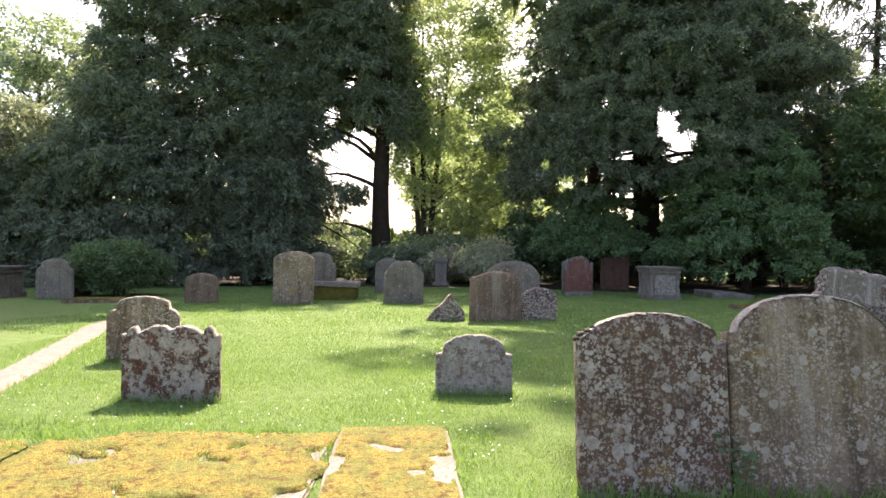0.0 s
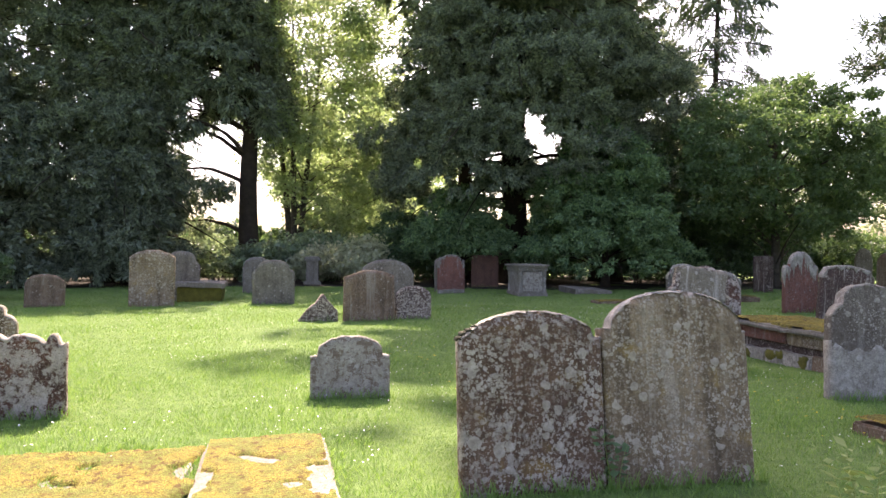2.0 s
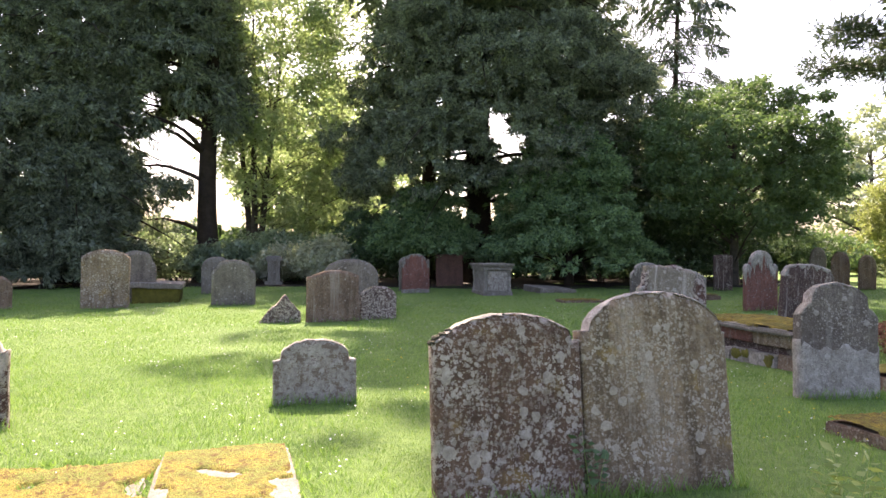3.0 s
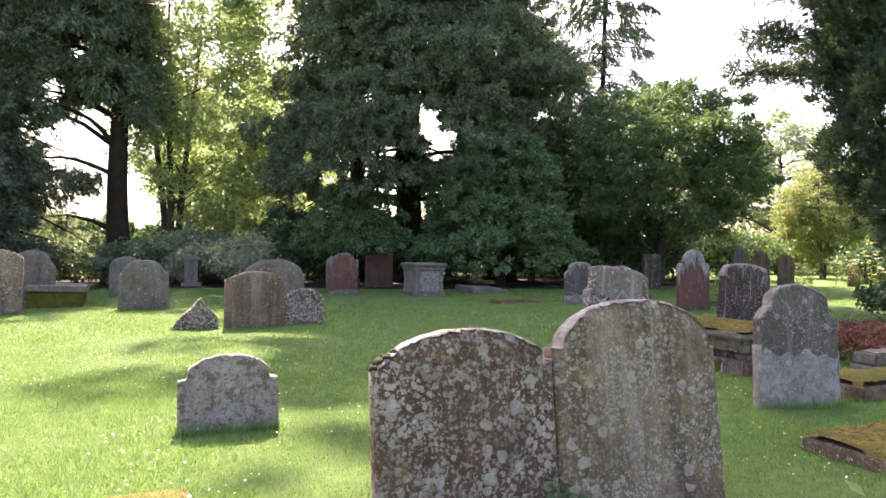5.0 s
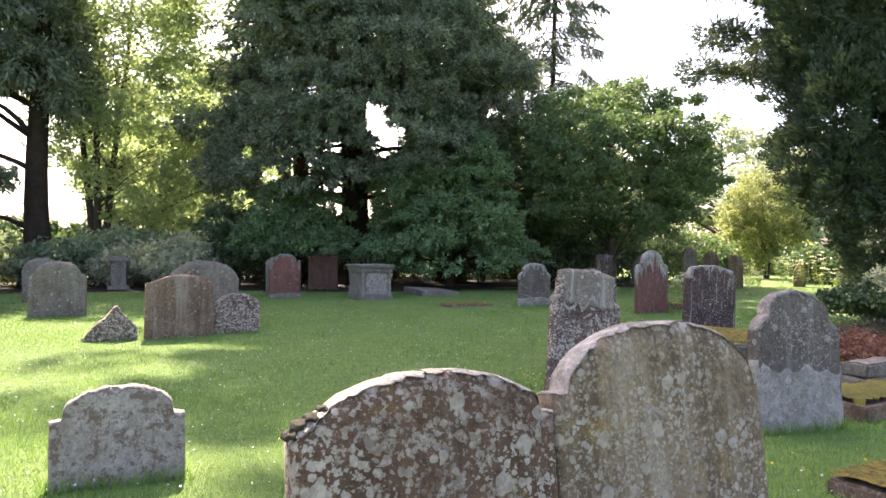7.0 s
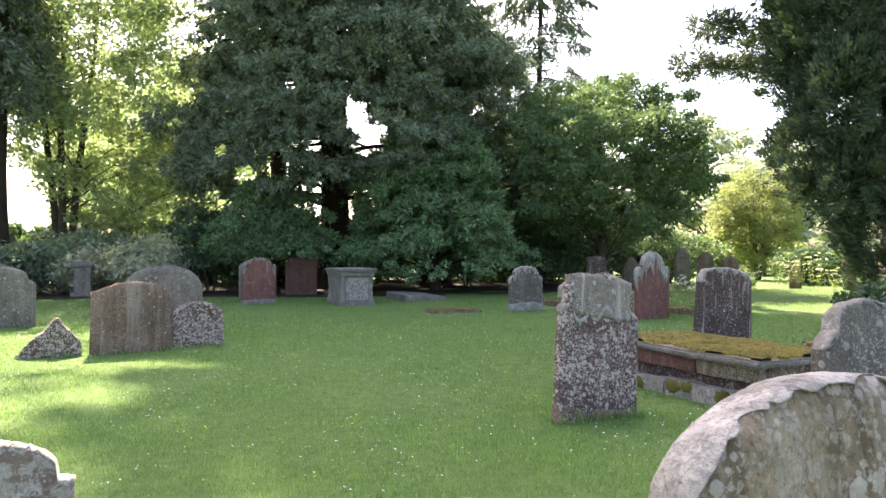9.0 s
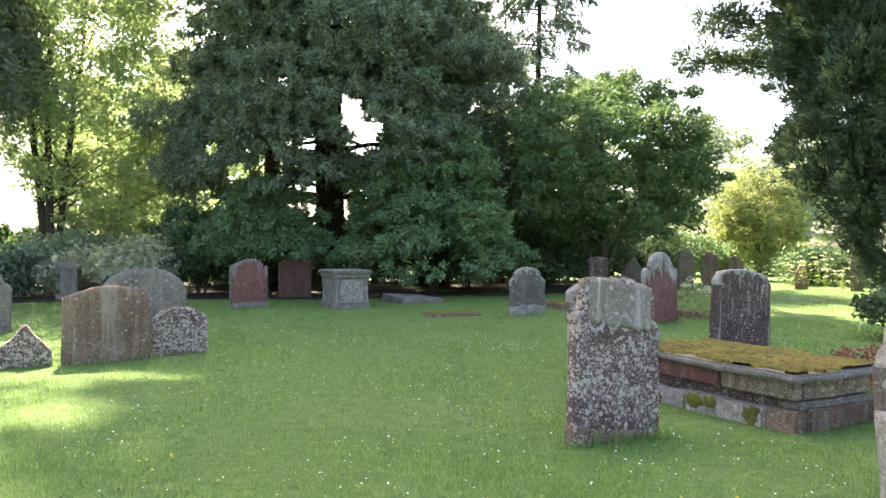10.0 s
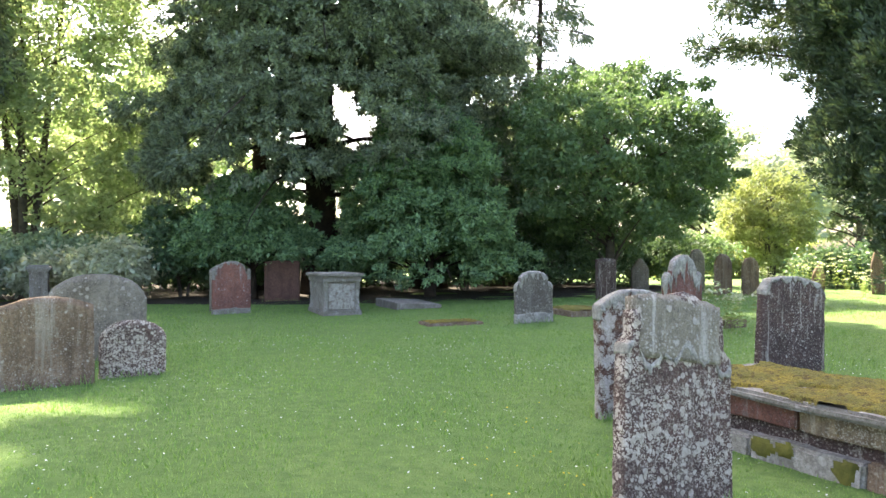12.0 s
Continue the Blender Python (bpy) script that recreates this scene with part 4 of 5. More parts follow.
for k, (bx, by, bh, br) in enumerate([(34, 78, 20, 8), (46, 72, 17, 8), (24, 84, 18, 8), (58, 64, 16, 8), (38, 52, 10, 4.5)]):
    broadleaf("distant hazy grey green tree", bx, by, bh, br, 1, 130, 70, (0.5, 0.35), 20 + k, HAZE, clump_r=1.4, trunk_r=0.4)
# low shrubs
broadleaf("rounded dark green bush on the lawn", -14.2, 19.2, 1.8, 1.6, 0.02, 380, 90, (0.12, 0.055), 31, BROAD, clump_r=0.32, trunk_r=0.04, stems=4, name="bush", category="bush")
SHRUBS = [(-2.4, 31.5, 3.6, 2.2, LAUREL), (-6.9, 32.8, 2.5, 2.8, HEDGE), (-11.5, 32.0, 2.3, 2.8, HEDGE), (-16.0, 33.5, 2.6, 3.2, LAUREL),
          (11.0, 36.0, 3.4, 3.4, LAUREL), (18.5, 34.0, 2.6, 3.0, BROAD), (-4.3, 30.2, 2.0, 1.4, SILVER), (-6.5, 31.0, 1.7, 1.2, SILVER), (-9.0, 30.8, 1.9, 1.6, HEDGE),
          (4.5, 36.5, 3.4, 3.6, LAUREL), (-0.6, 34.6, 3.2, 2.4, LAUREL), (3.4, 35.0, 3.2, 2.8, LAUREL), (8.2, 33.0, 3.2, 2.8, LAUREL), (11.6, 32.8, 3.0, 2.4, LAUREL), (-1.0, 37.5, 3.0, 3.4, LAUREL), (-21.0, 31.5, 3.0, 3.6, LAUREL), (27.5, 31.0, 2.2, 2.4, LAUREL), (24.0, 30.5, 1.8, 2.0, LAUREL), (15.0, 34.5, 2.8, 3.2, LAUREL)]
for k, (bx, by, bh, br, mt) in enumerate(SHRUBS):
    broadleaf("pale grey green flowering shrub by the trees" if mt is SILVER else "dark glossy evergreen shrub beneath the trees", bx, by, bh, br, 0.05, 140, 50, (0.2, 0.11), 40 + k, mt, clump_r=0.5, trunk_r=0.05, stems=3, name="shrub", category="shrub")
lobed_tree("thick dark undergrowth closing the foot of the conifers", 4.5, 36.9, [(q + lg.uniform(-0.3, 0.3), lg.uniform(-0.5, 0.5), 0.55, 1.0, 0.7, lg.uniform(0.6, 1.1)) for q in np.arange(-12.5, 13, 1.2)],
           LAUREL, leaf=(0.18, 0.1), density=11, per=16, hang=0.1, seed=36, trunk=(0.8, 0.05, 0), name="undergrowth", category="shrub", limbs=22, low=0.02)
HEDGES = [(-42, 40, 5, 8, LAUREL), (-30, 44, 4.5, 8, LAUREL), (-19, 46, 3.6, 8, BROAD), (-8, 50, 2.6, 7, YELLOW), (4, 50, 3.6, 8, BROAD), (15, 48, 4.2, 7, LAUREL), (27, 43, 2.7, 7.5, YELLOW), (39, 36, 3.4, 7, LAUREL), (-24, 38, 3.2, 6, LAUREL), (-14, 39, 3.0, 6, LAUREL), (2, 40, 2.8, 6, LAUREL), (12, 40, 3.2, 5, LAUREL), (-5, 47, 3.4, 6, BROAD), (38, 24, 4.0, 6, LAUREL)]
for k, (bx, by, bh, br, mt) in enumerate(HEDGES):
    broadleaf("sunlit yellow green hedge beyond the graves" if mt is YELLOW else "thick green hedge closing the churchyard", bx, by, bh, br, 0.05, 230, 40, (0.38, 0.23), 60 + k, mt, clump_r=0.7, trunk_r=0.06, stems=4, name="hedge", category="hedge", ry=2.2)


# ---- tombs and slabs ----
def moss_layer(w, d, z, amp, cover, seed, fade=0.6):
    """A clumpy sheet of moss over a slab's top, with bare patches."""
    n = int(w / 0.022), int(d / 0.022)
    gx, gy = np.linspace(-w / 2, w / 2, n[0]), np.linspace(-d / 2, d / 2, n[1])
    hgt = np.zeros(n)
    for i, a in enumerate(gx):
        for j, c in enumerate(gy):
            big = noise.noise(Vector((a * 2.3 + seed, c * 2.3, 0.5))) + 0.5 * noise.noise(Vector((a * 6 + seed, c * 6, 2.5)))
            fine = noise.noise(Vector((a * 24, c * 24, seed))) * 0.5 + noise.noise(Vector((a * 52, c * 52, seed))) * 0.3
            rim = min(w / 2 - abs(a), d / 2 - abs(c)) / 0.16
            hgt[i, j] = big + cover + 0.15 * fine - fade * max(0, 1 - rim)
            hgt[i, j] = amp * (0.45 + 0.5 * fine + 0.35 * min(hgt[i, j], 1)) if hgt[i, j] > 0 else -0.01
    v = np.stack([np.repeat(gx, n[1]), np.tile(gy, n[0]), (z + hgt).ravel()], -1)
    i, j = np.meshgrid(np.arange(n[0] - 1), np.arange(n[1] - 1), indexing="ij")
    k = (i * n[1] + j).ravel()
    f = np.stack([k, k + n[1], k + n[1] + 1, k + 1], -1)
    up = (hgt > 0).ravel()
    keep = up[f].any(axis=1)
    return v, f[keep]


def ledger(label, x, y, ang, w, d, h, mat, moss=0.3, amp=0.03, tilt=(0, 0), seed=1, base=None, moss_mat=MOSS, inset=0.1):
    """A flat grave slab with its moss; base: height of a plinth under it."""
    z = float(ground_z(x, y))
    root = thing("grave_slab", pose(x, y, z, tilt[0], tilt[1], ang), label, "grave slab", "flat slabs in the grass")
    z0 = -0.05
    if base:
        part("plinth", block(w - 0.16, d - 0.16, base + 0.05, -0.05, seed=seed, rough=0.012), MOSS_GREEN, root, "dark plinth grown over with olive moss")
        z0 = base
    part("slab", block(w, d, h - z0, z0, bevel=0.015, rough=0.008, seed=seed), STONE[mat], root)
    if moss > -0.9:
        v, f = moss_layer(w - inset, d - inset, h, amp, moss, seed * 3.7)
        array_part("moss", v, f, moss_mat, root, "clumpy golden moss", smooth=True)
    return root


def corner_place(x, y, ang, dx, dy):
    """The centre of a slab whose corner lies at x, y, with local offset dx, dy from that corner."""
    a = radians(ang)
    return x + dx * math.cos(a) - dy * math.sin(a), y + dx * math.sin(a) + dy * math.cos(a)


cx, cy = corner_place(-0.5, 6.2, 17, -0.42, -0.95)
ledger("pale flat grave slab half covered with golden moss", cx, cy, 17, 0.84, 1.9, 0.05, "flag", 0.66, 0.036, (0, 0), 2, moss_mat=MOSS_SUNLIT, inset=0.05)
cx, cy = corner_place(-1.3, 5.8, 16, -1.0, -0.95)
ledger("broad sunlit grave slab overgrown with golden moss", cx, cy, 16, 2.0, 1.9, 0.012, "flag", 0.5, 0.055, (0, 0), 3, moss_mat=MOSS_SUNLIT, inset=-0.12)
cx, cy = corner_place(-3.34, 5.2, 16, -0.6, -0.95)
ledger("sunken grave slab overgrown with golden moss", cx, cy, 16, 1.2, 1.9, 0.01, "flag", 0.42, 0.034, (0, 0), 4, moss_mat=MOSS_SUNLIT, inset=0.02)
cx, cy = corner_place(3.68, 6.72, 17, 0.55, -0.95)
ledger("mossy grave slab raised on a worn stone edge", cx, cy, 17, 1.1, 1.9, 0.095, "brown", 1.15, 0.045, (0, 0), 5, inset=0.03)
ledger("low pale broken slab beside the chest tomb", 4.5, 25.3, 14, 1.35, 1.6, 0.17, "flag", -0.55, 0.02, (2, 3), 6)
ledger("thin moss-covered slab lying in the lawn", 4.6, 20.5, 8, 1.25, 0.7, 0.06, "brown", 0.55, 0.035, (0, 0), 7)
ledger("low slab capped with green moss by a dark headstone", 8.3, 22.1, 8, 1.3, 1.4, 0.14, "brown", 0.6, 0.05, (0, 0), 8, moss_mat=MOSS_GREEN)
ledger("small mossy footstone beside a red headstone", 9.9, 18.9, 12, 0.6, 1.1, 0.16, "brown", 0.4, 0.04, (0, 0), 9, moss_mat=MOSS_GREEN)
ledger("flat table slab on a mossy crumbling plinth", -7.3, 20.3, 18, 1.35, 1.7, 0.54, "flag", -0.6, 0.02, (0, 2), 10, base=0.4)
ledger("low mossy slab beside a grey headstone", -15.6, 18.6, 18, 1.0, 1.6, 0.3, "brown", 0.4, 0.05, (0, 0), 11, moss_mat=MOSS)
ledger("flat slab with golden moss in the shade", -12.9, 16.9, 18, 1.7, 0.9, 0.09, "brown", 0.5, 0.04, (0, 0), 12)


def chest_tomb(label, x, y, ang, w, d, h, mat="flag"):
    """A chest tomb: plinth, panelled sides, balusters at its corners, frieze and moulded lid."""
    root = thing("chest_tomb", pose(x, y, float(ground_z(x, y)), 0, 0, ang), label, "tomb")
    st = STONE[mat]
    part("plinth", block(w, d, 0.17, -0.05, seed=1), st, root)
    part("chest_body", block(w - 0.16, d - 0.16, h - 0.32, 0.1, seed=2, bevel=0.006), st, root)
    part("end_panel", block(w - 0.34, 0.02, h - 0.42, 0.16, 0, -d / 2 + 0.075, seed=4, bevel=0.006, cuts=3), STONE["white"], root, "paler carved end panel")
    for sx in (-1, 1):
        for sy in (-1, 1):
            bm = bmesh.new()
            prof = [(0.075, 0.1), (0.075, 0.2), (0.05, 0.22), (0.06, 0.32), (0.045, 0.42), (0.05, 0.52), (0.065, 0.58), (0.045, 0.62), (0.07, 0.66), (0.07, h - 0.2)]
            rings = []
            for rr, zz in prof:
                rings.append([bm.verts.new((sx * (w / 2 - 0.09) + rr * math.cos(q), sy * (d / 2 - 0.09) + rr * math.sin(q), zz)) for q in np.linspace(0, 2 * math.pi, 12, endpoint=False)])
            for r0, r1 in zip(rings, rings[1:]):
                for k in range(12):
                    bm.faces.new((r0[k], r0[(k + 1) % 12], r1[(k + 1) % 12], r1[k]))
            part("baluster", bm, st, root, smooth=True)
    part("frieze", block(w - 0.02, d - 0.02, 0.1, h - 0.21, seed=3, bevel=0.01), st, root)
    part("lid_moulding", block(w + 0.05, d + 0.05, 0.035, h - 0.108, seed=6, bevel=0.012), st, root)
    part("lid", block(w + 0.12, d + 0.12, 0.07, h - 0.07, seed=5, bevel=0.018), st, root)
    return root


chest_tomb("pale grey carved chest tomb in the shade of trees", 2.35, 24.05, 10, 0.98, 1.75, 1.04)
chest_tomb("grey chest tomb half seen by dark conifers", -17.0, 17.3, 18, 1.0, 1.8, 0.95, "grey")

# the long mossy tomb: broken plinth blocks, a gap, red upper course, slab and moss
tx, ty, ta = 5.16, 9.98, 13
W_, D_ = 1.15, 2.1
cx, cy = corner_place(tx, ty, ta, W_ / 2, D_ / 2)
tomb = thing("table_tomb", pose(cx, cy, -0.13, 0, 0, ta), "low broken chest tomb with thick golden moss on its slab", "tomb")
part("core", block(W_ - 0.24, D_ - 0.24, 0.46, -0.05, seed=21), STONE["dark"], tomb, "dark rubble core")
lens_ = [(0.34, 0.0, "brown"), (0.95, 0.02, "lime"), (0.78, 0.035, "lime")]
yy = -D_ / 2
for k, (ln, sag, mt) in enumerate(lens_):
    b_ = block(0.16, ln - 0.012, 0.27 - sag * 1.5, -0.06, -W_ / 2 + 0.09, yy + ln / 2, seed=22 + k, rough=0.012, bevel=0.02)
    part("plinth_block", b_, STONE[mt], tomb)
    yy += ln
part("plinth_end", block(W_ - 0.18, 0.16, 0.27, -0.06, 0.09, -D_ / 2 + 0.085, seed=26, rough=0.01, bevel=0.02), STONE["brown"], tomb)
part("plinth_moulding", block(W_ - 0.1, 0.2, 0.07, 0.205, 0.02, -D_ / 2 + 0.13, seed=27, bevel=0.02), STONE["grey"], tomb)
part("side_course", block(0.12, 0.8, 0.17, 0.29, -W_ / 2 + 0.11, -D_ / 2 + 0.47, seed=28, bevel=0.012), STONE["buff"], tomb, "buff brown stone side course")
part("side_course", block(0.12, 1.14, 0.17, 0.285, -W_ / 2 + 0.115, D_ / 2 - 0.63, seed=29, bevel=0.012), STONE["red"], tomb, "red stone side course")
part("end_course", block(W_ - 0.22, 0.12, 0.17, 0.29, 0.06, -D_ / 2 + 0.12, seed=30, bevel=0.012), STONE["buff"], tomb, "buff stone end course")
part("slab", block(W_ + 0.1, D_ + 0.1, 0.075, 0.465, seed=31, bevel=0.025, rough=0.01), STONE["flag"], tomb, "pale weathered slab")
v, f = moss_layer(W_ + 0.05, D_ + 0.05, 0.538, 0.06, 0.66, 8.2)
array_part("moss", v, f, MOSS, tomb, "thick golden moss", smooth=True)
for mw, mh, my, mz, sd in ((0.75, 0.26, 0.12, 0.09, 3.2), (0.5, 0.2, -0.42, 0.08, 5.9), (0.6, 0.2, 0.66, 0.05, 8.8)):
    v, f = moss_layer(mw, mh, 0, 0.02, 0.12, sd, 0.7)
    array_part("side_moss", np.stack([-W_ / 2 + 0.004 - v[:, 2], my + v[:, 0], mz + v[:, 1]], -1), f, MOSS_GREEN, tomb, "olive moss on the broken plinth", smooth=True)["kind"] = "stuff"

# pedestal among the shrubs
ped = thing("stone_pedestal", pose(-6.3, 29.5, 0, 0, 0, 10), "weathered pale stone pedestal with a spreading cap", "monument")
part("base", block(0.72, 0.6, 0.2, -0.04, seed=40), STONE["grey"], ped)
part("shaft", block(0.5, 0.42, 0.86, 0.15, seed=41), STONE["grey"], ped)
part("cap", block(0.66, 0.56, 0.2, 1.0, seed=42, bevel=0.05), STONE["flag"], ped, "mossy pale cap")

# low kerb wall and planting at its foot
kerb = thing("kerb_wall", pose(6.25, 9.4, 0, 0, 0, 15), "low wall of grey stone blocks round a planted grave", "wall")
for r_ in range(2):
    xx = 0.0
    for k in range(4):
        ln = (0.55, 0.72, 0.6, 0.66)[(k + r_) % 4]
        part("stone", block(ln - 0.01, 0.3, 0.15, -0.04 + r_ * 0.16, xx + ln / 2 + 0.06 * r_, 0, seed=50 + k + r_ * 5, rough=0.012, bevel=0.02), STONE["grey" if (k + r_) % 2 else "flag"], kerb)
        xx += ln
ledger("mossy bank slab in front of the kerb wall", 6.0, 8.75, 15, 1.5, 0.7, 0.15, "brown", 0.95, 0.1, (0, 0), 13, moss_mat=MOSS_GREEN)
broadleaf("reddish low ground cover on a planted grave", 7.6, 10.7, 0.5, 1.0, 0.02, 110, 70, (0.05, 0.03), 71, PINK, clump_r=0.16, trunk_r=0.01, stems=3, name="ground_cover", category="plant", ry=1.3, shell=0.1)
broadleaf("ivy-clad mound with pale sunlit leaves", 12.4, 14.0, 1.05, 2.3, 0.0, 620, 90, (0.09, 0.075), 72, IVY, clump_r=0.26, trunk_r=0.03, stems=4, name="ivy_mound", category="plant", ry=1.6, shell=0.35)
broadleaf("pale flowering cover sprawling over the ivy", 12.6, 13.4, 1.25, 2.4, 0.55, 230, 70, (0.06, 0.045), 73, SILVER, clump_r=0.22, trunk_r=0.02, stems=4, name="flowering_cover", category="plant", ry=1.5, shell=0.3)

# ---- small plants ----
def weeds(label, x, y, h, n, mat, leaf, seed, flower=None, spread=0.25, name="weed"):
    """A clump of upright stems with paired leaves, and flower heads where they show."""
    g = np.random.default_rng(seed)
    root = thing(name, pose(x, y, float(ground_z(x, y))), label, "plant")
    wood, cs, ax, fl = [], [], [], []
    for k in range(n):
        a, q = g.uniform(0, 6.283), spread * math.sqrt(g.uniform(0, 1))
        b0 = np.array([math.cos(a) * q, math.sin(a) * q, -0.02])
        tip = b0 + np.array([g.normal(0, 0.18) * h, g.normal(0, 0.18) * h, h * g.uniform(0.65, 1.0)])
        s = np.linspace(0, 1, 7)[:, None]
        pts = b0 + (tip - b0) * s + np.array([[0.08 * h * math.cos(a), 0.08 * h * math.sin(a), 0]]) * s ** 2
        wood.append(tube(pts, 0.004 * (1.2 - s[:, 0]), 4))
        for u in np.linspace(0.3, 1, 7):
            p = b0 + (tip - b0) * u
            for sg in (-1, 1):
                d = np.array([math.cos(a + sg * 1.3 + u * 2), math.sin(a + sg * 1.3 + u * 2), g.uniform(-0.1, 0.5)])
                cs.append(p + d * leaf[0] * 0.5)
                ax.append(d)
        if flower:
            for q2 in range(7):
                fl.append(tip + g.normal(0, 0.05, 3) * np.array([1, 1, 0.3]))
    v, f = join(wood)
    array_part("stem", v, f, WEED, root)["kind"] = "stuff"
    v, f = leaves(np.array(cs), np.array(ax), leaf[0], leaf[1], 0.3, g)
    array_part("foliage", v, f, mat, root)
    if fl:
        v, f = leaves(np.array(fl), g.normal(0, 1, (len(fl), 3)) * np.array([1, 1, 0.2]), 0.07, 0.06, 0.1, g)
        array_part("flower_head", v, f, SILVER, root, "pale flower heads")["kind"] = "stuff"
    return root


weeds("young sunlit sapling with pale green leaves", 2.62, 4.62, 0.5, 5, WEED, (0.085, 0.036), 81, spread=0.12, name="sapling")
weeds("young sunlit sapling in the grass", 3.05, 4.75, 0.46, 4, WEED, (0.085, 0.036), 82, spread=0.12, name="sapling")
weeds("small green weed in the gap between headstones", 1.47, 5.24, 0.42, 4, BROAD, (0.06, 0.045), 83, spread=0.05)
for k, (wx, wy, wh) in enumerate([(9.2, 18.3, 0.95), (9.5, 17.7, 0.8), (18.6, 28.6, 1.2), (19.4, 27.6, 1.3), (20.9, 27.5, 1.5), (22.6, 27.2, 1.5), (23.4, 26.0, 1.3), (20.2, 25.6, 0.9), (22.0, 25.2, 0.9), (18.0, 27.4, 0.8)]):
    weeds("tall pale flowering weeds among the graves", wx, wy, wh, 16, WEED, (0.1, 0.04), 90 + k, flower=True, spread=0.5)


def blades(n, x0, x1, y0, y1, h, w, seed, power=1.0):
    """Single blades of grass strewn over a stretch of the lawn: one triangle each."""
    g = np.random.default_rng(seed)
    x = g.uniform(x0, x1, n)
    y = y0 + (y1 - y0) * g.uniform(0, 1, n) ** power
    # keep the path bare
    q = (y - 3.6) / 9.5
    k = (np.abs(x - (-3.95 - 4.6 * q - 0.9 * q * q)) > 0.27 + 0.07 * g.normal(size=n)) | (q > 0.95)
    x, y = x[k], y[k]
    n = len(x)
    patch = 0.75 + 0.35 * np.sin(x * 2.1 + np.sin(y * 1.3)) * np.sin(y * 1.7 + x * 0.6)
    z = ground_z(x, y)
    a = g.uniform(0, 6.283, n)
    hh = h * g.uniform(0.5, 1.35, n) * patch
    lean = hh * g.uniform(0.1, 0.9, n)
    la = g.uniform(0, 6.283, n)
    ww = w * g.uniform(0.6, 1.3, n) * 0.5
    p0 = np.stack([x - np.cos(a) * ww, y - np.sin(a) * ww, z - 0.003], -1)
    p1 = np.stack([x + np.cos(a) * ww, y + np.sin(a) * ww, z - 0.003], -1)
    p2 = np.stack([x + np.cos(la) * lean, y + np.sin(la) * lean, z + hh], -1)
    v = np.stack([p0, p1, p2], 1).reshape(-1, 3)
    return v, np.arange(n * 3).reshape(-1, 3)


lawn_blades = join([blades(200000, -8, 9, 3.2, 10.5, 0.042, 0.008, 101), blades(95000, -11, 12, 10.5, 19, 0.045, 0.012, 102), blades(32000, -14, 20, 19, 28, 0.05, 0.018, 103)])
tagged(array_part("grass_blades", *lawn_blades, BLADE), "short mown grass with clover", "grass", kind="stuff")

# longer tufts round the feet of stones and slabs
g = np.random.default_rng(5)
tv = []
for s in STONES:
    x, y, ang, w, t = s[1], s[2], radians(s[3]), s[4], s[6]
    n = 260 if y < 13 else 90
    u = g.uniform(-0.56, 0.56, n) * w
    d = np.where(g.uniform(0, 1, n) < 0.65, -1, 1) * (t / 2 + g.uniform(0.0, 0.06, n))
    bx, by = x + u * math.cos(ang) - d * math.sin(ang), y + u * math.sin(ang) + d * math.cos(ang)
    bz = ground_z(bx, by)
    hh = g.uniform(0.05, 0.15, n)
    a, la = g.uniform(0, 6.283, n), g.uniform(0, 6.283, n)
    ww = 0.005
    p0 = np.stack([bx - np.cos(a) * ww, by - np.sin(a) * ww, bz - 0.005], -1)
    p1 = np.stack([bx + np.cos(a) * ww, by + np.sin(a) * ww, bz - 0.005], -1)
    p2 = np.stack([bx + np.cos(la) * hh * 0.5, by + np.sin(la) * hh * 0.5, bz + hh], -1)
    tv.append(np.stack([p0, p1, p2], 1).reshape(-1, 3))
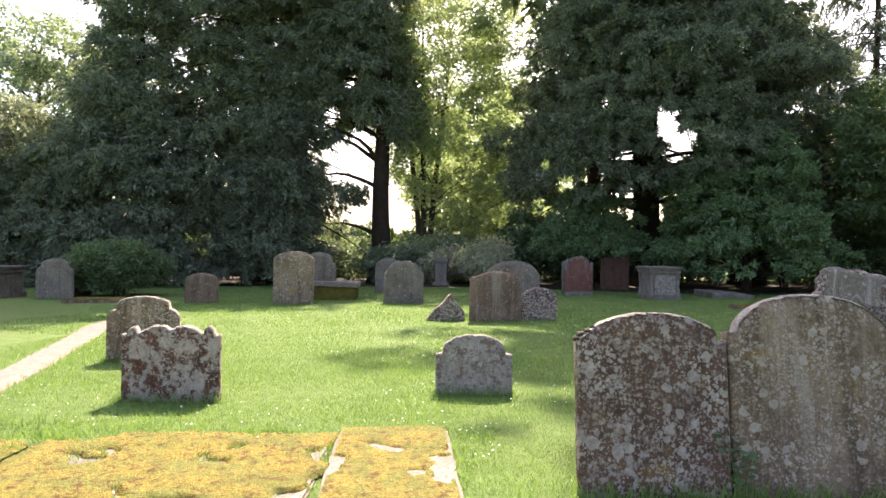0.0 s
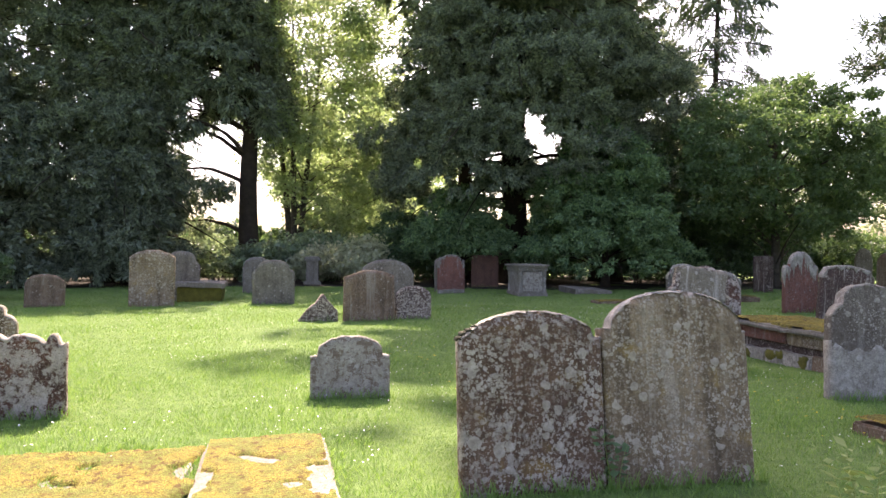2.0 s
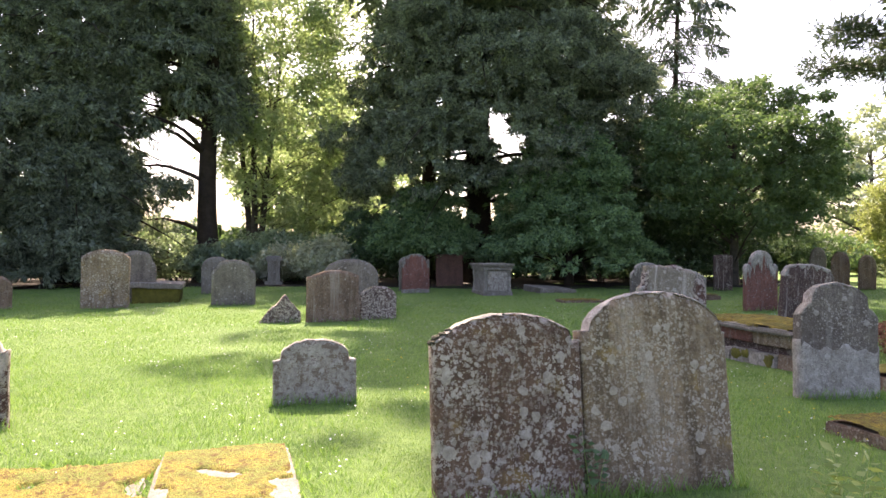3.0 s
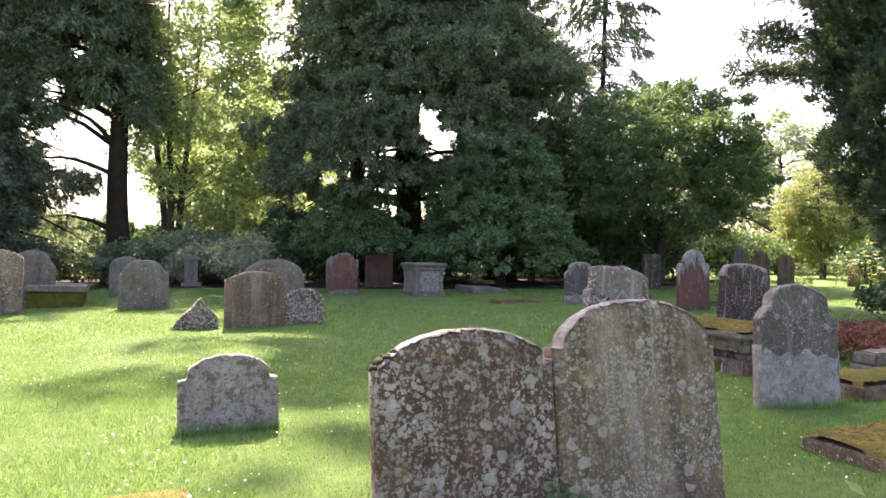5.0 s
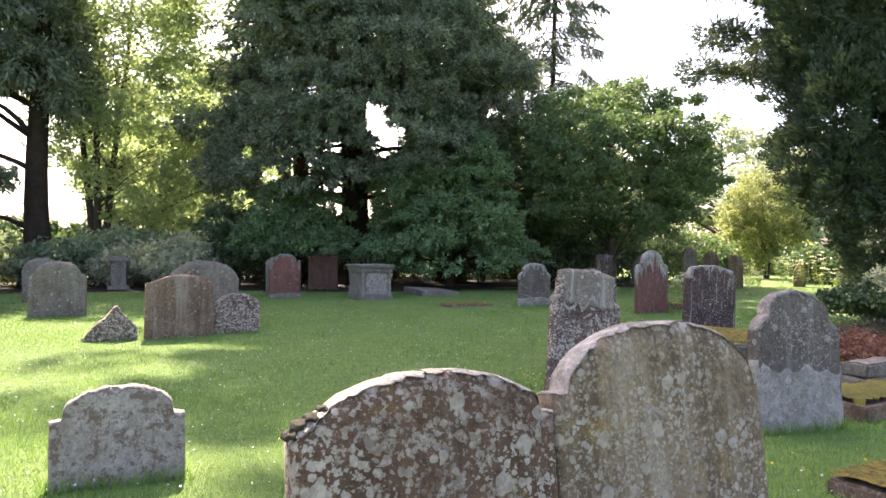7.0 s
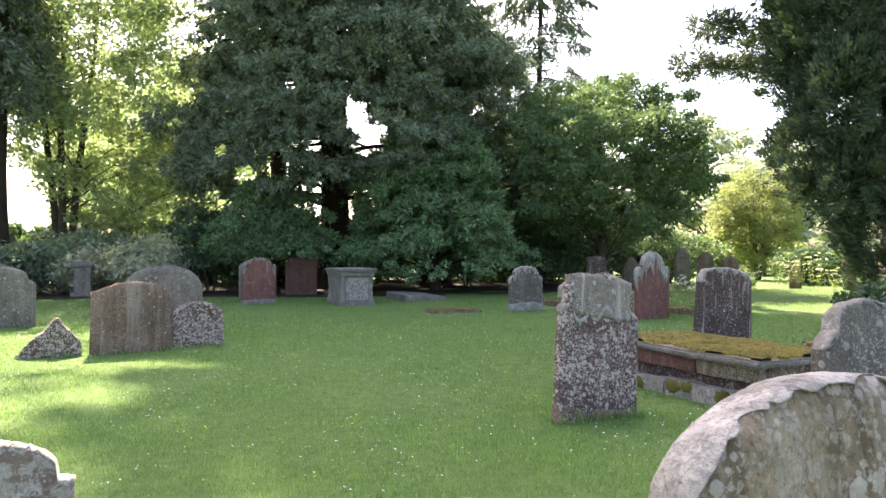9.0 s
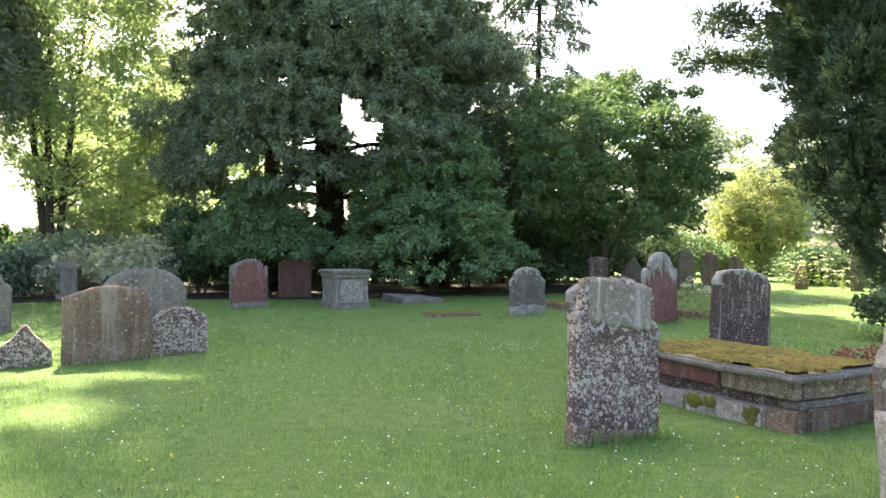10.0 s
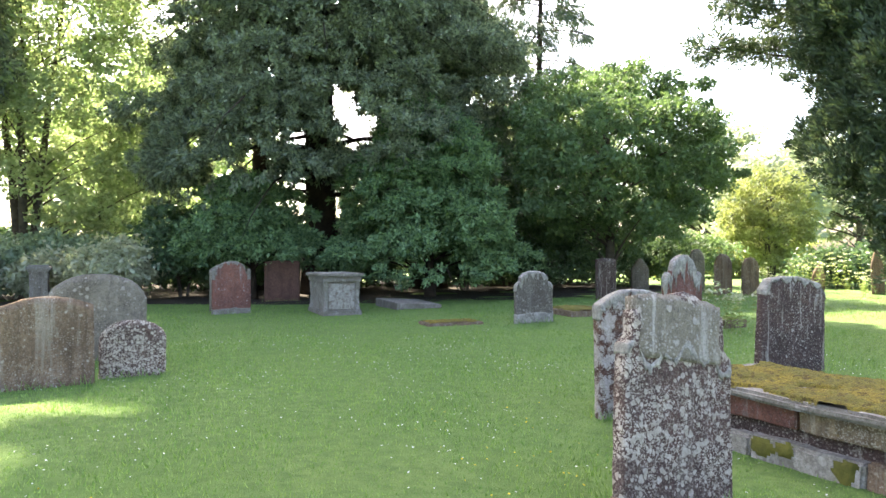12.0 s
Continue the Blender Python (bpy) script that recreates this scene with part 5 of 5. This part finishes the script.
for x0, x1, y0, y1, n, hmax in ((-2.1, -1.1, 3.8, 5.9, 2600, 0.055), (-3.45, -3.25, 3.4, 5.3, 500, 0.1), (-0.62, -0.1, 4.4, 6.3, 500, 0.08), (-4.4, -1.6, 5.0, 5.7, 900, 0.08)):
    bx, by = g.uniform(x0, x1, n), g.uniform(y0, y1, n)
    hh = g.uniform(0.03, hmax, n)
    a, la = g.uniform(0, 6.283, n), g.uniform(0, 6.283, n)
    p0 = np.stack([bx - np.cos(a) * 0.006, by - np.sin(a) * 0.006, 0 * bx], -1)
    p1 = np.stack([bx + np.cos(a) * 0.006, by + np.sin(a) * 0.006, 0 * bx], -1)
    p2 = np.stack([bx + np.cos(la) * hh * 0.7, by + np.sin(la) * hh * 0.7, hh], -1)
    tv.append(np.stack([p0, p1, p2], 1).reshape(-1, 3))
tv = np.concatenate(tv)
tagged(array_part("grass_tufts", tv, np.arange(len(tv)).reshape(-1, 3), BLADE), "longer unmown grass round the stones", "grass", kind="stuff")


def flowers(n, x0, x1, y0, y1, r, z, seed, thresh):
    """Small round flower heads lying just above the lawn."""
    g = np.random.default_rng(seed)
    v, f = [], []
    th = np.linspace(0, 2 * math.pi, 6, endpoint=False)
    while len(v) < n * 7:
        x, y = g.uniform(x0, x1), g.uniform(y0, y1)
        if noise.noise(Vector((x * 0.45, y * 0.45, seed))) < thresh:
            continue
        rr, k = r * g.uniform(0.7, 1.3), len(v)
        tx_, ty_ = g.normal(0, 0.3, 2)
        zz = float(ground_z(x, y)) + z * g.uniform(0.7, 1.3)
        v.append((x, y, zz + 0.004))
        for q in th:
            dx, dy = rr * math.cos(q), rr * math.sin(q)
            v.append((x + dx, y + dy, zz + dx * tx_ + dy * ty_))
        for q in range(6):
            f.append((k, k + 1 + q, k + 1 + (q + 1) % 6))
    return v, f


tagged(array_part("daisies", *flowers(2300, -7, 10, 5.5, 19, 0.0072, 0.045, 7, -0.05), DAISY), "small white daisies scattered in the lawn", "flowers", kind="stuff")
tagged(array_part("buttercups", *flowers(260, -1, 8, 4.5, 13, 0.008, 0.06, 8, 0.0), BUTTERCUP), "small yellow flowers scattered in the lawn", "flowers", kind="stuff")
